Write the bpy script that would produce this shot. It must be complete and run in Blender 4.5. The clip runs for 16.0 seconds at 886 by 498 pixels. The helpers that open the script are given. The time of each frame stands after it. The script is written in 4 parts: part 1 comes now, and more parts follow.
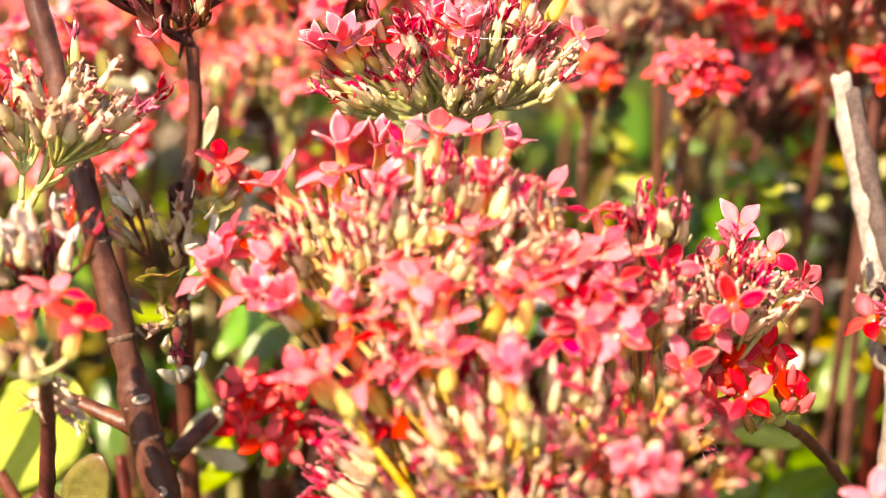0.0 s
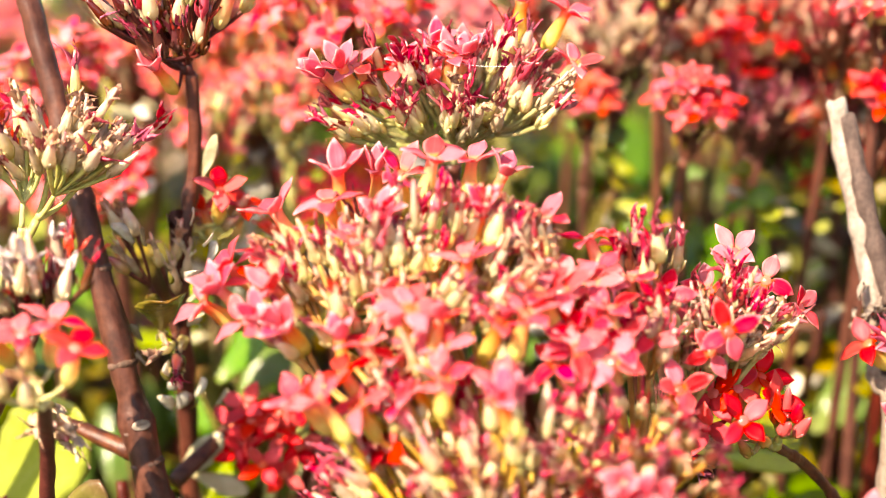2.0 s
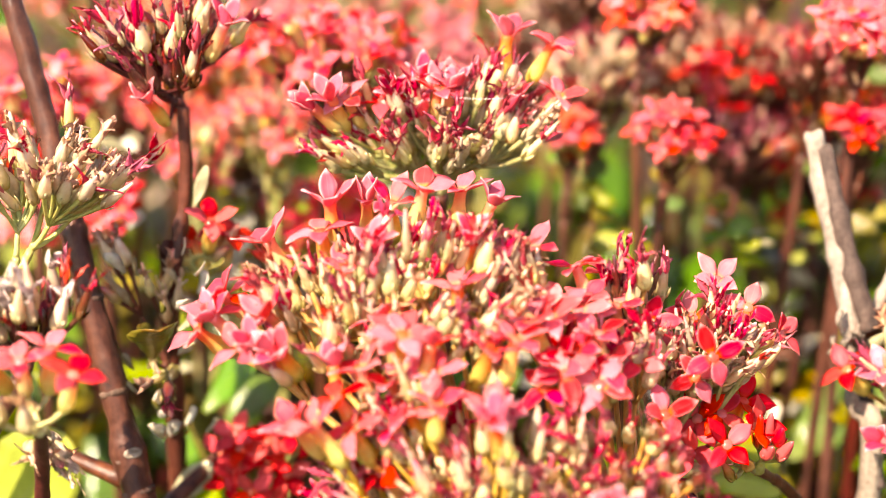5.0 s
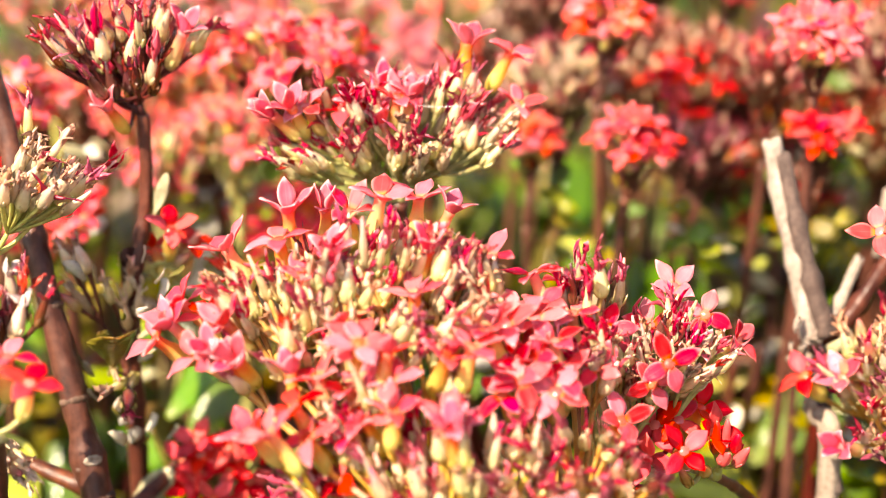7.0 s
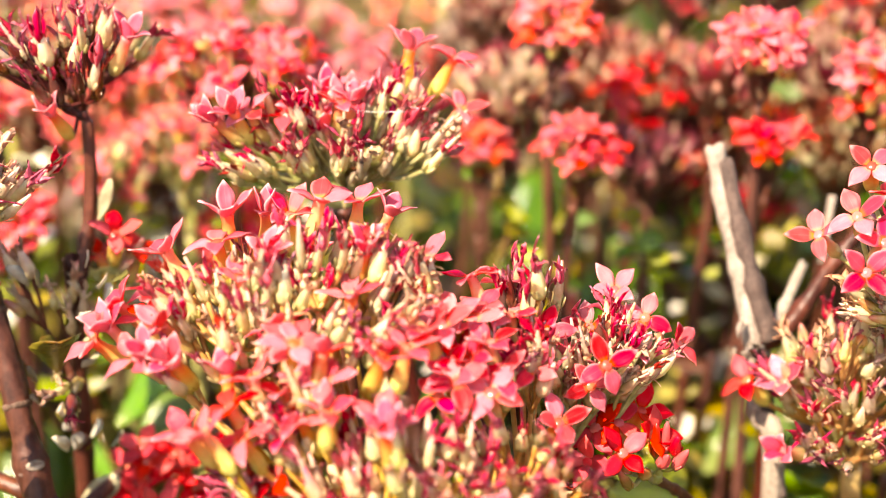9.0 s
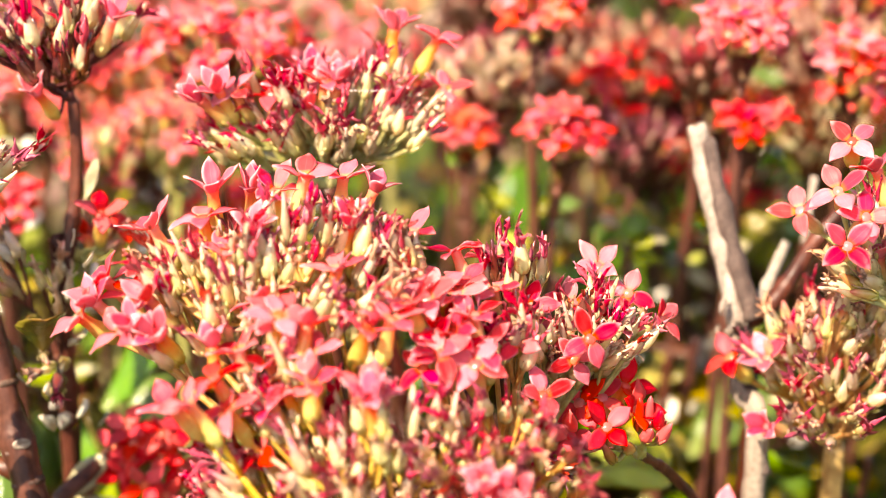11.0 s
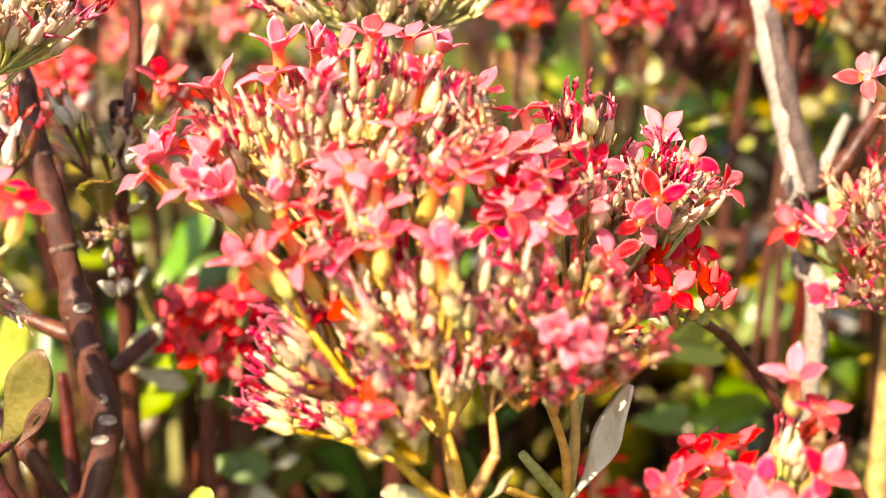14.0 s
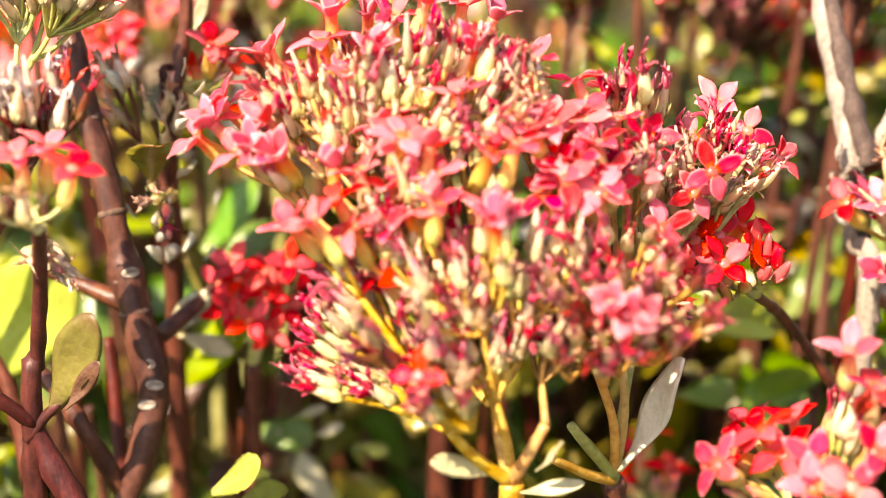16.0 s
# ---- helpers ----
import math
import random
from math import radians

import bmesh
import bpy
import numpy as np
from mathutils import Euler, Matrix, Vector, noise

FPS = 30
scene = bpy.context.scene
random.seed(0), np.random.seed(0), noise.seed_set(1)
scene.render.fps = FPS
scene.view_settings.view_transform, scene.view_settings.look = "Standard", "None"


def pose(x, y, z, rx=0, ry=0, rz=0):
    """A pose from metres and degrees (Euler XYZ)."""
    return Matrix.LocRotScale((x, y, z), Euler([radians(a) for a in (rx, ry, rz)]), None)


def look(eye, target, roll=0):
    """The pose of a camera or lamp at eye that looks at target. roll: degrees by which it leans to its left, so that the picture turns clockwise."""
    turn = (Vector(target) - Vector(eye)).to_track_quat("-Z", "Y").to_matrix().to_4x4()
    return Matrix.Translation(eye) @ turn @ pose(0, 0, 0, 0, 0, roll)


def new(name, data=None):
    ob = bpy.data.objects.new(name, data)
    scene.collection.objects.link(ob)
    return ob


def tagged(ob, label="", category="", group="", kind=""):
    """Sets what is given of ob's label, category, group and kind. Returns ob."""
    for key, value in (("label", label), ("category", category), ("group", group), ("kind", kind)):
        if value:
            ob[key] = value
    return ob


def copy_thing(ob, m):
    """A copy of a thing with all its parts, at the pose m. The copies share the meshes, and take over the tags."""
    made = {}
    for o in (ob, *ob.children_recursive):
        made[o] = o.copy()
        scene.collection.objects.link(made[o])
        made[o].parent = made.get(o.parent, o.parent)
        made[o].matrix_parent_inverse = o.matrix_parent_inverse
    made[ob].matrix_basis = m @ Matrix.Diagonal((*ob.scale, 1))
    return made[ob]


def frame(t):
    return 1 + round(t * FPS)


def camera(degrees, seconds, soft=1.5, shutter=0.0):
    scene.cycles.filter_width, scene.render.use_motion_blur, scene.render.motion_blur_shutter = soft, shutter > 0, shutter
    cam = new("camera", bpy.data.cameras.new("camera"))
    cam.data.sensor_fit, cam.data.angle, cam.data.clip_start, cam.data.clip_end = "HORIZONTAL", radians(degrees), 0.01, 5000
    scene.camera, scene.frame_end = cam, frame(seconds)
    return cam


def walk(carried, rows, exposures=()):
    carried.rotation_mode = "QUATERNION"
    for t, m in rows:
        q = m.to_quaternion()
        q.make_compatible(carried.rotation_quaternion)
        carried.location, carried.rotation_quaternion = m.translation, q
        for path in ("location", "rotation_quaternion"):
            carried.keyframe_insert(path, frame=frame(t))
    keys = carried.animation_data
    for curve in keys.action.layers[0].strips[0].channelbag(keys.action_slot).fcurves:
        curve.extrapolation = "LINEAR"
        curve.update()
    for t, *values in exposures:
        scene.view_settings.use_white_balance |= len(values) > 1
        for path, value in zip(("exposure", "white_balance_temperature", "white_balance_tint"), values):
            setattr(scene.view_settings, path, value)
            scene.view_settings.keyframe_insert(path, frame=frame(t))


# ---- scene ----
cam = camera(30.0, 16.0, 0.6)
cam.data.dof.use_dof = True
cam.data.dof.focus_distance, cam.data.dof.aperture_fstop = 0.390, 5.8
PATH = [
    (0, (0.00224, -0.34399, 0.57538), (-0.00053, 0.02774, 0.42771), 0.17),
    (0.5, (0.00357, -0.34407, 0.57588), (-0.00194, 0.02791, 0.42892), 0.07),
    (1, (0.00450, -0.34460, 0.57572), (-0.00223, 0.02828, 0.43109), -0.05),
    (1.5, (0.00592, -0.34514, 0.57622), (-0.00141, 0.02812, 0.43261), -0.22),
    (2, (0.00649, -0.34597, 0.57722), (0.00015, 0.02766, 0.43454), -0.21),
    (2.5, (0.00470, -0.34745, 0.57733), (0.00054, 0.02702, 0.43678), -0.13),
    (3, (0.00281, -0.34913, 0.57767), (0.00043, 0.02609, 0.43907), -0.10),
    (3.5, (0.00007, -0.35069, 0.57770), (0.00008, 0.02519, 0.44090), 0.00),
    (4, (-0.00028, -0.35280, 0.57740), (0.00052, 0.02377, 0.44253), 0.06),
    (6.5, (0.00446, -0.35408, 0.57863), (0.01041, 0.02291, 0.44505), 0.26),
    (7, (0.00556, -0.35465, 0.57947), (0.01292, 0.02231, 0.44588), 0.33),
    (7.5, (0.00626, -0.35588, 0.57849), (0.01475, 0.02165, 0.44661), 0.34),
    (8, (0.00973, -0.35756, 0.57631), (0.01759, 0.02085, 0.44692), 0.29),
    (8.5, (0.01456, -0.35798, 0.57445), (0.02269, 0.02109, 0.44701), 0.30),
    (9, (0.01740, -0.35827, 0.57430), (0.02720, 0.02091, 0.44731), 0.38),
    (11.5, (0.01822, -0.36452, 0.56374), (0.03096, 0.01581, 0.44052), 0.33),
    (12, (0.01590, -0.36538, 0.56122), (0.02762, 0.01424, 0.43572), 0.24),
    (12.5, (0.01415, -0.36687, 0.55834), (0.02555, 0.01229, 0.43142), 0.24),
    (13, (0.00962, -0.36699, 0.55678), (0.02270, 0.01094, 0.42642), 0.53),
    (13.5, (0.00663, -0.36802, 0.55048), (0.01896, 0.00908, 0.41766), 0.63),
    (14, (0.00432, -0.36723, 0.54745), (0.01546, 0.00856, 0.41086), 0.65),
    (14.5, (0.00403, -0.36563, 0.54780), (0.01293, 0.00891, 0.40763), 0.78),
    (15, (0.00070, -0.36444, 0.54809), (0.00920, 0.00944, 0.40615), 0.97),
    (15.5, (-0.00133, -0.36494, 0.54583), (0.00521, 0.00916, 0.40438), 1.04),
    (16, (0.00030, -0.36519, 0.54550), (0.00348, 0.00846, 0.40275), 0.98),
]
walk(cam, [(t, look(eye, target, roll)) for t, eye, target, roll in PATH], [(0.0, 1.73, 8400, 16), (4.0, 1.71, 8400, 16), (7.0, 1.68, 8400, 16), (9.0, 1.69, 8400, 16), (12.5, 1.74, 8350, 15), (16.0, 1.79, 8250, 14)])

# ---------------------------------------------------------------- light
SUN_AZ, SUN_EL = 231.0, 48.0          # where the sun stands: degrees counter-clockwise from +x, and height
world = bpy.data.worlds.new("sky")
scene.world = world
world.use_nodes = True
wt = world.node_tree
sky = wt.nodes.new("ShaderNodeTexSky")
sky.sky_type, sky.sun_disc = "NISHITA", False
sky.sun_elevation, sky.sun_rotation = radians(SUN_EL), radians(90 - SUN_AZ)
back = wt.nodes["Background"]
back.inputs["Strength"].default_value = 0.12
wt.links.new(sky.outputs["Color"], back.inputs["Color"])
sun = new("sun", bpy.data.lights.new("sun", "SUN"))
sun.data.energy, sun.data.angle, sun.data.color = 5.0, radians(0.53), (1.0, 0.94, 0.84)
sun_from = Vector((math.cos(radians(SUN_AZ)) * math.cos(radians(SUN_EL)), math.sin(radians(SUN_AZ)) * math.cos(radians(SUN_EL)), math.sin(radians(SUN_EL))))
sun.matrix_world = look(sun_from * 5, (0, 0, 0))


# ---------------------------------------------------------------- materials
def shader(name):
    m = bpy.data.materials.new(name)
    m.use_nodes = True
    return m, m.node_tree, m.node_tree.nodes["Principled BSDF"]


def ramp(nt, source, stops):
    """A colour ramp fed by source; stops: (place, colour)."""
    n = nt.nodes.new("ShaderNodeValToRGB")
    el = n.color_ramp.elements
    while len(el) < len(stops):
        el.new(0.5)
    for e, (p, c) in zip(el, stops):
        e.position, e.color = p, (*c, 1)
    nt.links.new(source, n.inputs["Fac"])
    return n.outputs["Color"]


def grain(nt, scale, detail=4.0, coord="Object"):
    tc, n = nt.nodes.new("ShaderNodeTexCoord"), nt.nodes.new("ShaderNodeTexNoise")
    n.inputs["Scale"].default_value, n.inputs["Detail"].default_value = scale, detail
    nt.links.new(tc.outputs[coord], n.inputs["Vector"])
    return n.outputs["Fac"]


def mixed(nt, kind, fac, a, b):
    n = nt.nodes.new("ShaderNodeMix")
    n.data_type, n.blend_type = "RGBA", kind
    for slot, v in ((0, fac), (6, a), (7, b)):
        if hasattr(v, "is_linked"):
            nt.links.new(v, n.inputs[slot])
        else:
            n.inputs[slot].default_value = v if slot == 0 else (*v, 1)
    return n.outputs[2]


def varied(nt, colour, hue=0.02, sat=0.25, val=0.35):
    """Hue, saturation and value that differ from object to object."""
    info, hsv = nt.nodes.new("ShaderNodeObjectInfo"), nt.nodes.new("ShaderNodeHueSaturation")
    for k, (socket, span, mid, shift) in enumerate((("Hue", hue, 0.5, 3.7), ("Saturation", sat, 1.0, 7.3), ("Value", val, 1.0, 1.0))):
        mul, frac, rng = (nt.nodes.new("ShaderNodeMath") for _ in range(3))
        mul.operation, frac.operation, rng.operation = "MULTIPLY", "FRACT", "MULTIPLY_ADD"
        mul.inputs[1].default_value = shift
        nt.links.new(info.outputs["Random"], mul.inputs[0])
        nt.links.new(mul.outputs[0], frac.inputs[0])
        nt.links.new(frac.outputs[0], rng.inputs[0])
        rng.inputs[1].default_value, rng.inputs[2].default_value = span, mid - span / 2
        nt.links.new(rng.outputs[0], hsv.inputs[socket])
    nt.links.new(colour, hsv.inputs["Color"])
    return hsv.outputs["Color"]


def finish(nt, bsdf, colour, rough, through_light=0.0, bump=None, bump_size=0.0004, spec=0.4):
    nt.links.new(colour, bsdf.inputs["Base Color"])
    bsdf.inputs["Roughness"].default_value = rough
    bsdf.inputs["Specular IOR Level"].default_value = spec
    if bump is not None:
        b = nt.nodes.new("ShaderNodeBump")
        b.inputs["Distance"].default_value, b.inputs["Strength"].default_value = bump_size, 0.7
        nt.links.new(bump, b.inputs["Height"])
        nt.links.new(b.outputs["Normal"], bsdf.inputs["Normal"])
    if through_light:
        tr, mx = nt.nodes.new("ShaderNodeBsdfTranslucent"), nt.nodes.new("ShaderNodeMixShader")
        mx.inputs[0].default_value = through_light
        nt.links.new(colour, tr.inputs["Color"])
        nt.links.new(bsdf.outputs[0], mx.inputs[1])
        nt.links.new(tr.outputs[0], mx.inputs[2])
        nt.links.new(mx.outputs[0], nt.nodes["Material Output"].inputs["Surface"])


def petal_material(name, body, throat, rim):
    """Petal: colour from throat to tip, a paler margin, fine veins along it."""
    m, nt, bsdf = shader(name)
    uv = nt.nodes.new("ShaderNodeUVMap")
    uv.uv_map = "UVMap"
    sep = nt.nodes.new("ShaderNodeSeparateXYZ")
    nt.links.new(uv.outputs[0], sep.inputs[0])
    along = ramp(nt, sep.outputs["Y"], [(0.0, throat), (0.22, body), (0.8, body), (1.0, rim)])
    side = nt.nodes.new("ShaderNodeMath")
    side.operation = "ABSOLUTE"
    nt.links.new(sep.outputs["X"], side.inputs[0])
    edge = ramp(nt, side.outputs[0], [(0.0, (0.10, 0.10, 0.10)), (0.08, (0, 0, 0)), (0.72, (0, 0, 0)), (1.0, (0.9, 0.9, 0.9))])
    c = mixed(nt, "MIX", edge, along, rim)
    c = mixed(nt, "MULTIPLY", 0.35, c, ramp(nt, grain(nt, 450.0), [(0.3, (0.6, 0.5, 0.55)), (0.7, (1, 1, 1))]))
    finish(nt, bsdf, varied(nt, c, 0.014, 0.28, 0.42), 0.45, 0.38, grain(nt, 1400.0), 0.0001, 0.22)
    return m


def skin_material(name, stops, rough=0.42, through_light=0.18, hue=0.03, val=0.4, scale=300.0, axis="Z", coord="Generated", spot=(0.7, 0.5, 0.4)):
    """Plant skin: colour along the piece's own length, with speckle."""
    m, nt, bsdf = shader(name)
    tc, sep = nt.nodes.new("ShaderNodeTexCoord"), nt.nodes.new("ShaderNodeSeparateXYZ")
    nt.links.new(tc.outputs[coord], sep.inputs[0])
    c = ramp(nt, sep.outputs[axis], stops)
    c = mixed(nt, "MULTIPLY", 0.6, c, ramp(nt, grain(nt, scale), [(0.35, spot), (0.6, (1, 1, 1))]))
    finish(nt, bsdf, varied(nt, c, hue, 0.3, val), rough, through_light, grain(nt, scale * 2.5), 0.00025, 0.8)
    return m


def stalk_material(name, dark, light):
    """Young juicy stalk that lets some light through: streaks along it and reddish spots."""
    m, nt, bsdf = shader(name)
    c = ramp(nt, grain(nt, 240.0, 5.0), [(0.32, dark), (0.6, light)])
    c = mixed(nt, "MULTIPLY", 0.5, c, ramp(nt, grain(nt, 900.0), [(0.32, (0.75, 0.5, 0.42)), (0.55, (1, 1, 1))]))
    finish(nt, bsdf, varied(nt, c, 0.03, 0.25, 0.3), 0.35, 0.3, grain(nt, 700.0), 0.0002, 0.5)
    return m


def bark_material(name, dark, light, scale=140.0, rough=0.7, val=0.3, streak=0.35):
    """Bark or stalk skin: streaks along the stem, blotches and fine grain."""
    m, nt, bsdf = shader(name)
    tc, mp, n = nt.nodes.new("ShaderNodeTexCoord"), nt.nodes.new("ShaderNodeMapping"), nt.nodes.new("ShaderNodeTexNoise")
    mp.inputs["Scale"].default_value = (1.0, 1.0, streak)
    n.inputs["Scale"].default_value, n.inputs["Detail"].default_value, n.inputs["Roughness"].default_value = scale * 1.6, 8.0, 0.6
    nt.links.new(tc.outputs["Object"], mp.inputs["Vector"])
    nt.links.new(mp.outputs["Vector"], n.inputs["Vector"])
    f = n.outputs["Fac"]
    c = ramp(nt, f, [(0.3, dark), (0.52, tuple((a + b) / 2 for a, b in zip(dark, light))), (0.72, light)])
    c = mixed(nt, "MULTIPLY", 0.7, c, ramp(nt, grain(nt, scale * 5), [(0.35, (0.55, 0.5, 0.48)), (0.6, (1, 1, 1))]))
    finish(nt, bsdf, varied(nt, c, 0.015, 0.2, val), rough, 0.0, f, 0.0008, 0.3)
    return m


def leaf_material(name, body, tip, vein, through_light=0.3, rough=0.21):
    m, nt, bsdf = shader(name)
    uv, sep = nt.nodes.new("ShaderNodeUVMap"), nt.nodes.new("ShaderNodeSeparateXYZ")
    uv.uv_map = "UVMap"
    nt.links.new(uv.outputs[0], sep.inputs[0])
    c = ramp(nt, sep.outputs["Y"], [(0.0, vein), (0.25, body), (0.82, body), (1.0, tip)])
    side = nt.nodes.new("ShaderNodeMath")
    side.operation = "ABSOLUTE"
    nt.links.new(sep.outputs["X"], side.inputs[0])
    c = mixed(nt, "MIX", ramp(nt, side.outputs[0], [(0.0, (0.5, 0.5, 0.5)), (0.07, (0, 0, 0)), (0.9, (0, 0, 0)), (1.0, (0.6, 0.6, 0.6))]), c, vein)
    c = mixed(nt, "MULTIPLY", 0.5, c, ramp(nt, grain(nt, 90.0, 6.0), [(0.35, (0.6, 0.55, 0.4)), (0.6, (1, 1, 1))]))
    c = mixed(nt, "MULTIPLY", 0.4, c, ramp(nt, grain(nt, 600.0), [(0.3, (0.7, 0.65, 0.6)), (0.5, (1, 1, 1))]))
    finish(nt, bsdf, varied(nt, c, 0.03, 0.3, 0.45), rough, through_light, grain(nt, 320.0), 0.0007, 0.55)
    return m


PETAL = {
    "pink": petal_material("pink petal", (0.90, 0.12, 0.155), (0.88, 0.34, 0.08), (0.93, 0.35, 0.37)),
    "red": petal_material("red petal", (0.84, 0.016, 0.022), (0.82, 0.08, 0.03), (0.88, 0.06, 0.055)),
    "magenta": petal_material("magenta petal", (0.86, 0.14, 0.21), (0.74, 0.08, 0.10), (0.94, 0.52, 0.54)),
    "crimson": petal_material("crimson petal", (0.68, 0.03, 0.09), (0.74, 0.16, 0.12), (0.86, 0.28, 0.34)),
    "tan": petal_material("tan petal", (0.62, 0.36, 0.22), (0.66, 0.46, 0.28), (0.70, 0.40, 0.30)),
    "rose": petal_material("rose petal", (0.88, 0.065, 0.10), (0.85, 0.18, 0.05), (0.95, 0.36, 0.38)),
    "scarlet": petal_material("scarlet petal", (0.88, 0.06, 0.016), (0.86, 0.30, 0.03), (0.90, 0.16, 0.06)),
}
TUBE = skin_material("flower tube", [(0.0, (0.66, 0.66, 0.20)), (0.35, (0.86, 0.74, 0.28)), (0.66, (0.90, 0.46, 0.18)), (1.0, (0.90, 0.20, 0.16))], 0.24, 0.5, 0.03, 0.25, spot=(0.88, 0.72, 0.6))
CAPSULE = skin_material("seed capsule", [(0.0, (0.58, 0.56, 0.22)), (0.3, (0.80, 0.73, 0.42)), (0.72, (0.86, 0.76, 0.57)), (1.0, (0.78, 0.36, 0.28))], 0.17, 0.42, 0.06, 0.45, spot=(0.82, 0.62, 0.5))
DRYPOD = skin_material("dry pod", [(0.0, (0.54, 0.44, 0.20)), (0.5, (0.80, 0.68, 0.48)), (1.0, (0.70, 0.46, 0.36))], 0.32, 0.3, 0.03, 0.45, 350.0, spot=(0.6, 0.42, 0.32))
MAROON = skin_material("withered petals", [(0.0, (0.56, 0.08, 0.11)), (0.5, (0.46, 0.03, 0.07)), (1.0, (0.26, 0.02, 0.03))], 0.5, 0.15, 0.04, 0.7, 500.0)
BUD = skin_material("flower bud", [(0.0, (0.44, 0.42, 0.10)), (0.55, (0.66, 0.40, 0.20)), (1.0, (0.62, 0.12, 0.13))], 0.14, 0.2, 0.05, 0.5)
REDBUD = skin_material("red flower bud", [(0.0, (0.40, 0.20, 0.06)), (0.3, (0.70, 0.05, 0.06)), (1.0, (0.74, 0.03, 0.06))], 0.3, 0.25, 0.02, 0.3)
BROWNPOD = skin_material("brown bud", [(0.0, (0.66, 0.55, 0.30)), (0.5, (0.78, 0.55, 0.40)), (1.0, (0.62, 0.14, 0.22))], 0.14, 0.12, 0.05, 0.6)
DARKPOD = skin_material("dark bud", [(0.0, (0.16, 0.08, 0.035)), (0.5, (0.15, 0.035, 0.025)), (1.0, (0.09, 0.014, 0.016))], 0.14, 0.1, 0.04, 0.6)
HUSK = skin_material("papery husk", [(0.0, (0.66, 0.54, 0.46)), (0.5, (0.86, 0.80, 0.77)), (1.0, (0.82, 0.70, 0.68))], 0.35, 0.35, 0.03, 0.35, 350.0, spot=(0.62, 0.44, 0.42))
SEPAL = skin_material("sepals", [(0.0, (0.36, 0.36, 0.08)), (1.0, (0.60, 0.50, 0.20))], 0.45, 0.25)
STALK = {
    "twig": bark_material("dark twig", (0.04, 0.012, 0.008), (0.16, 0.055, 0.03), 160.0, 0.5, 0.3),
    "yellow": stalk_material("yellow stalk", (0.52, 0.26, 0.05), (0.72, 0.47, 0.13)),
    "green": stalk_material("green stalk", (0.34, 0.36, 0.09), (0.55, 0.54, 0.21)),
    "brown": bark_material("brown stalk", (0.030, 0.008, 0.006), (0.15, 0.046, 0.025), 110.0, 0.4, 0.3),
    "dead": bark_material("weathered dead stem", (0.17, 0.13, 0.105), (0.42, 0.36, 0.295), 130.0, 0.8, 0.12, 0.12),
    "grey": bark_material("grey-brown loose bark", (0.03, 0.02, 0.017), (0.13, 0.088, 0.072), 170.0, 0.8, 0.12, 0.2),
    "scar": bark_material("leaf scar", (0.03, 0.015, 0.011), (0.17, 0.10, 0.075), 260.0, 0.7, 0.2),
    "maroon": bark_material("maroon stalk", (0.03, 0.006, 0.005), (0.11, 0.018, 0.012), 160.0, 0.42, 0.3),
}
LEAF = {
    "green": leaf_material("green leaf", (0.10, 0.20, 0.022), (0.15, 0.22, 0.025), (0.19, 0.24, 0.05)),
    "lime": leaf_material("lime leaf", (0.33, 0.39, 0.025), (0.38, 0.38, 0.03), (0.38, 0.40, 0.07), 0.4),
    "olive": leaf_material("olive leaf", (0.20, 0.18, 0.025), (0.23, 0.12, 0.02), (0.27, 0.21, 0.05), 0.3),
    "yellow": leaf_material("yellow leaf", (0.40, 0.33, 0.03), (0.42, 0.27, 0.03), (0.42, 0.36, 0.07), 0.4),
    "tawny": leaf_material("tawny olive leaf", (0.17, 0.14, 0.02), (0.13, 0.06, 0.02), (0.20, 0.13, 0.05), 0.2),
    "pale": leaf_material("pale leaf", (0.48, 0.44, 0.27), (0.50, 0.44, 0.28), (0.46, 0.42, 0.22), 0.25),
    "white": leaf_material("whitish leaf and leaf glints", (0.74, 0.70, 0.60), (0.76, 0.66, 0.58), (0.70, 0.66, 0.50), 0.3),
    "dry": leaf_material("dry leaf", (0.11, 0.045, 0.028), (0.07, 0.025, 0.02), (0.16, 0.08, 0.05), 0.12, 0.4),
}


# ---------------------------------------------------------------- shapes
def mesh(name, verts, faces, mat, uvs=None):
    me = bpy.data.meshes.new(name)
    me.from_pydata([tuple(v) for v in verts], [], faces)
    me.materials.append(mat)
    me.shade_smooth()
    if uvs:
        layer = me.uv_layers.new(name="UVMap")
        for loop in me.loops:
            layer.data[loop.index].uv = uvs[loop.vertex_index]
    return me


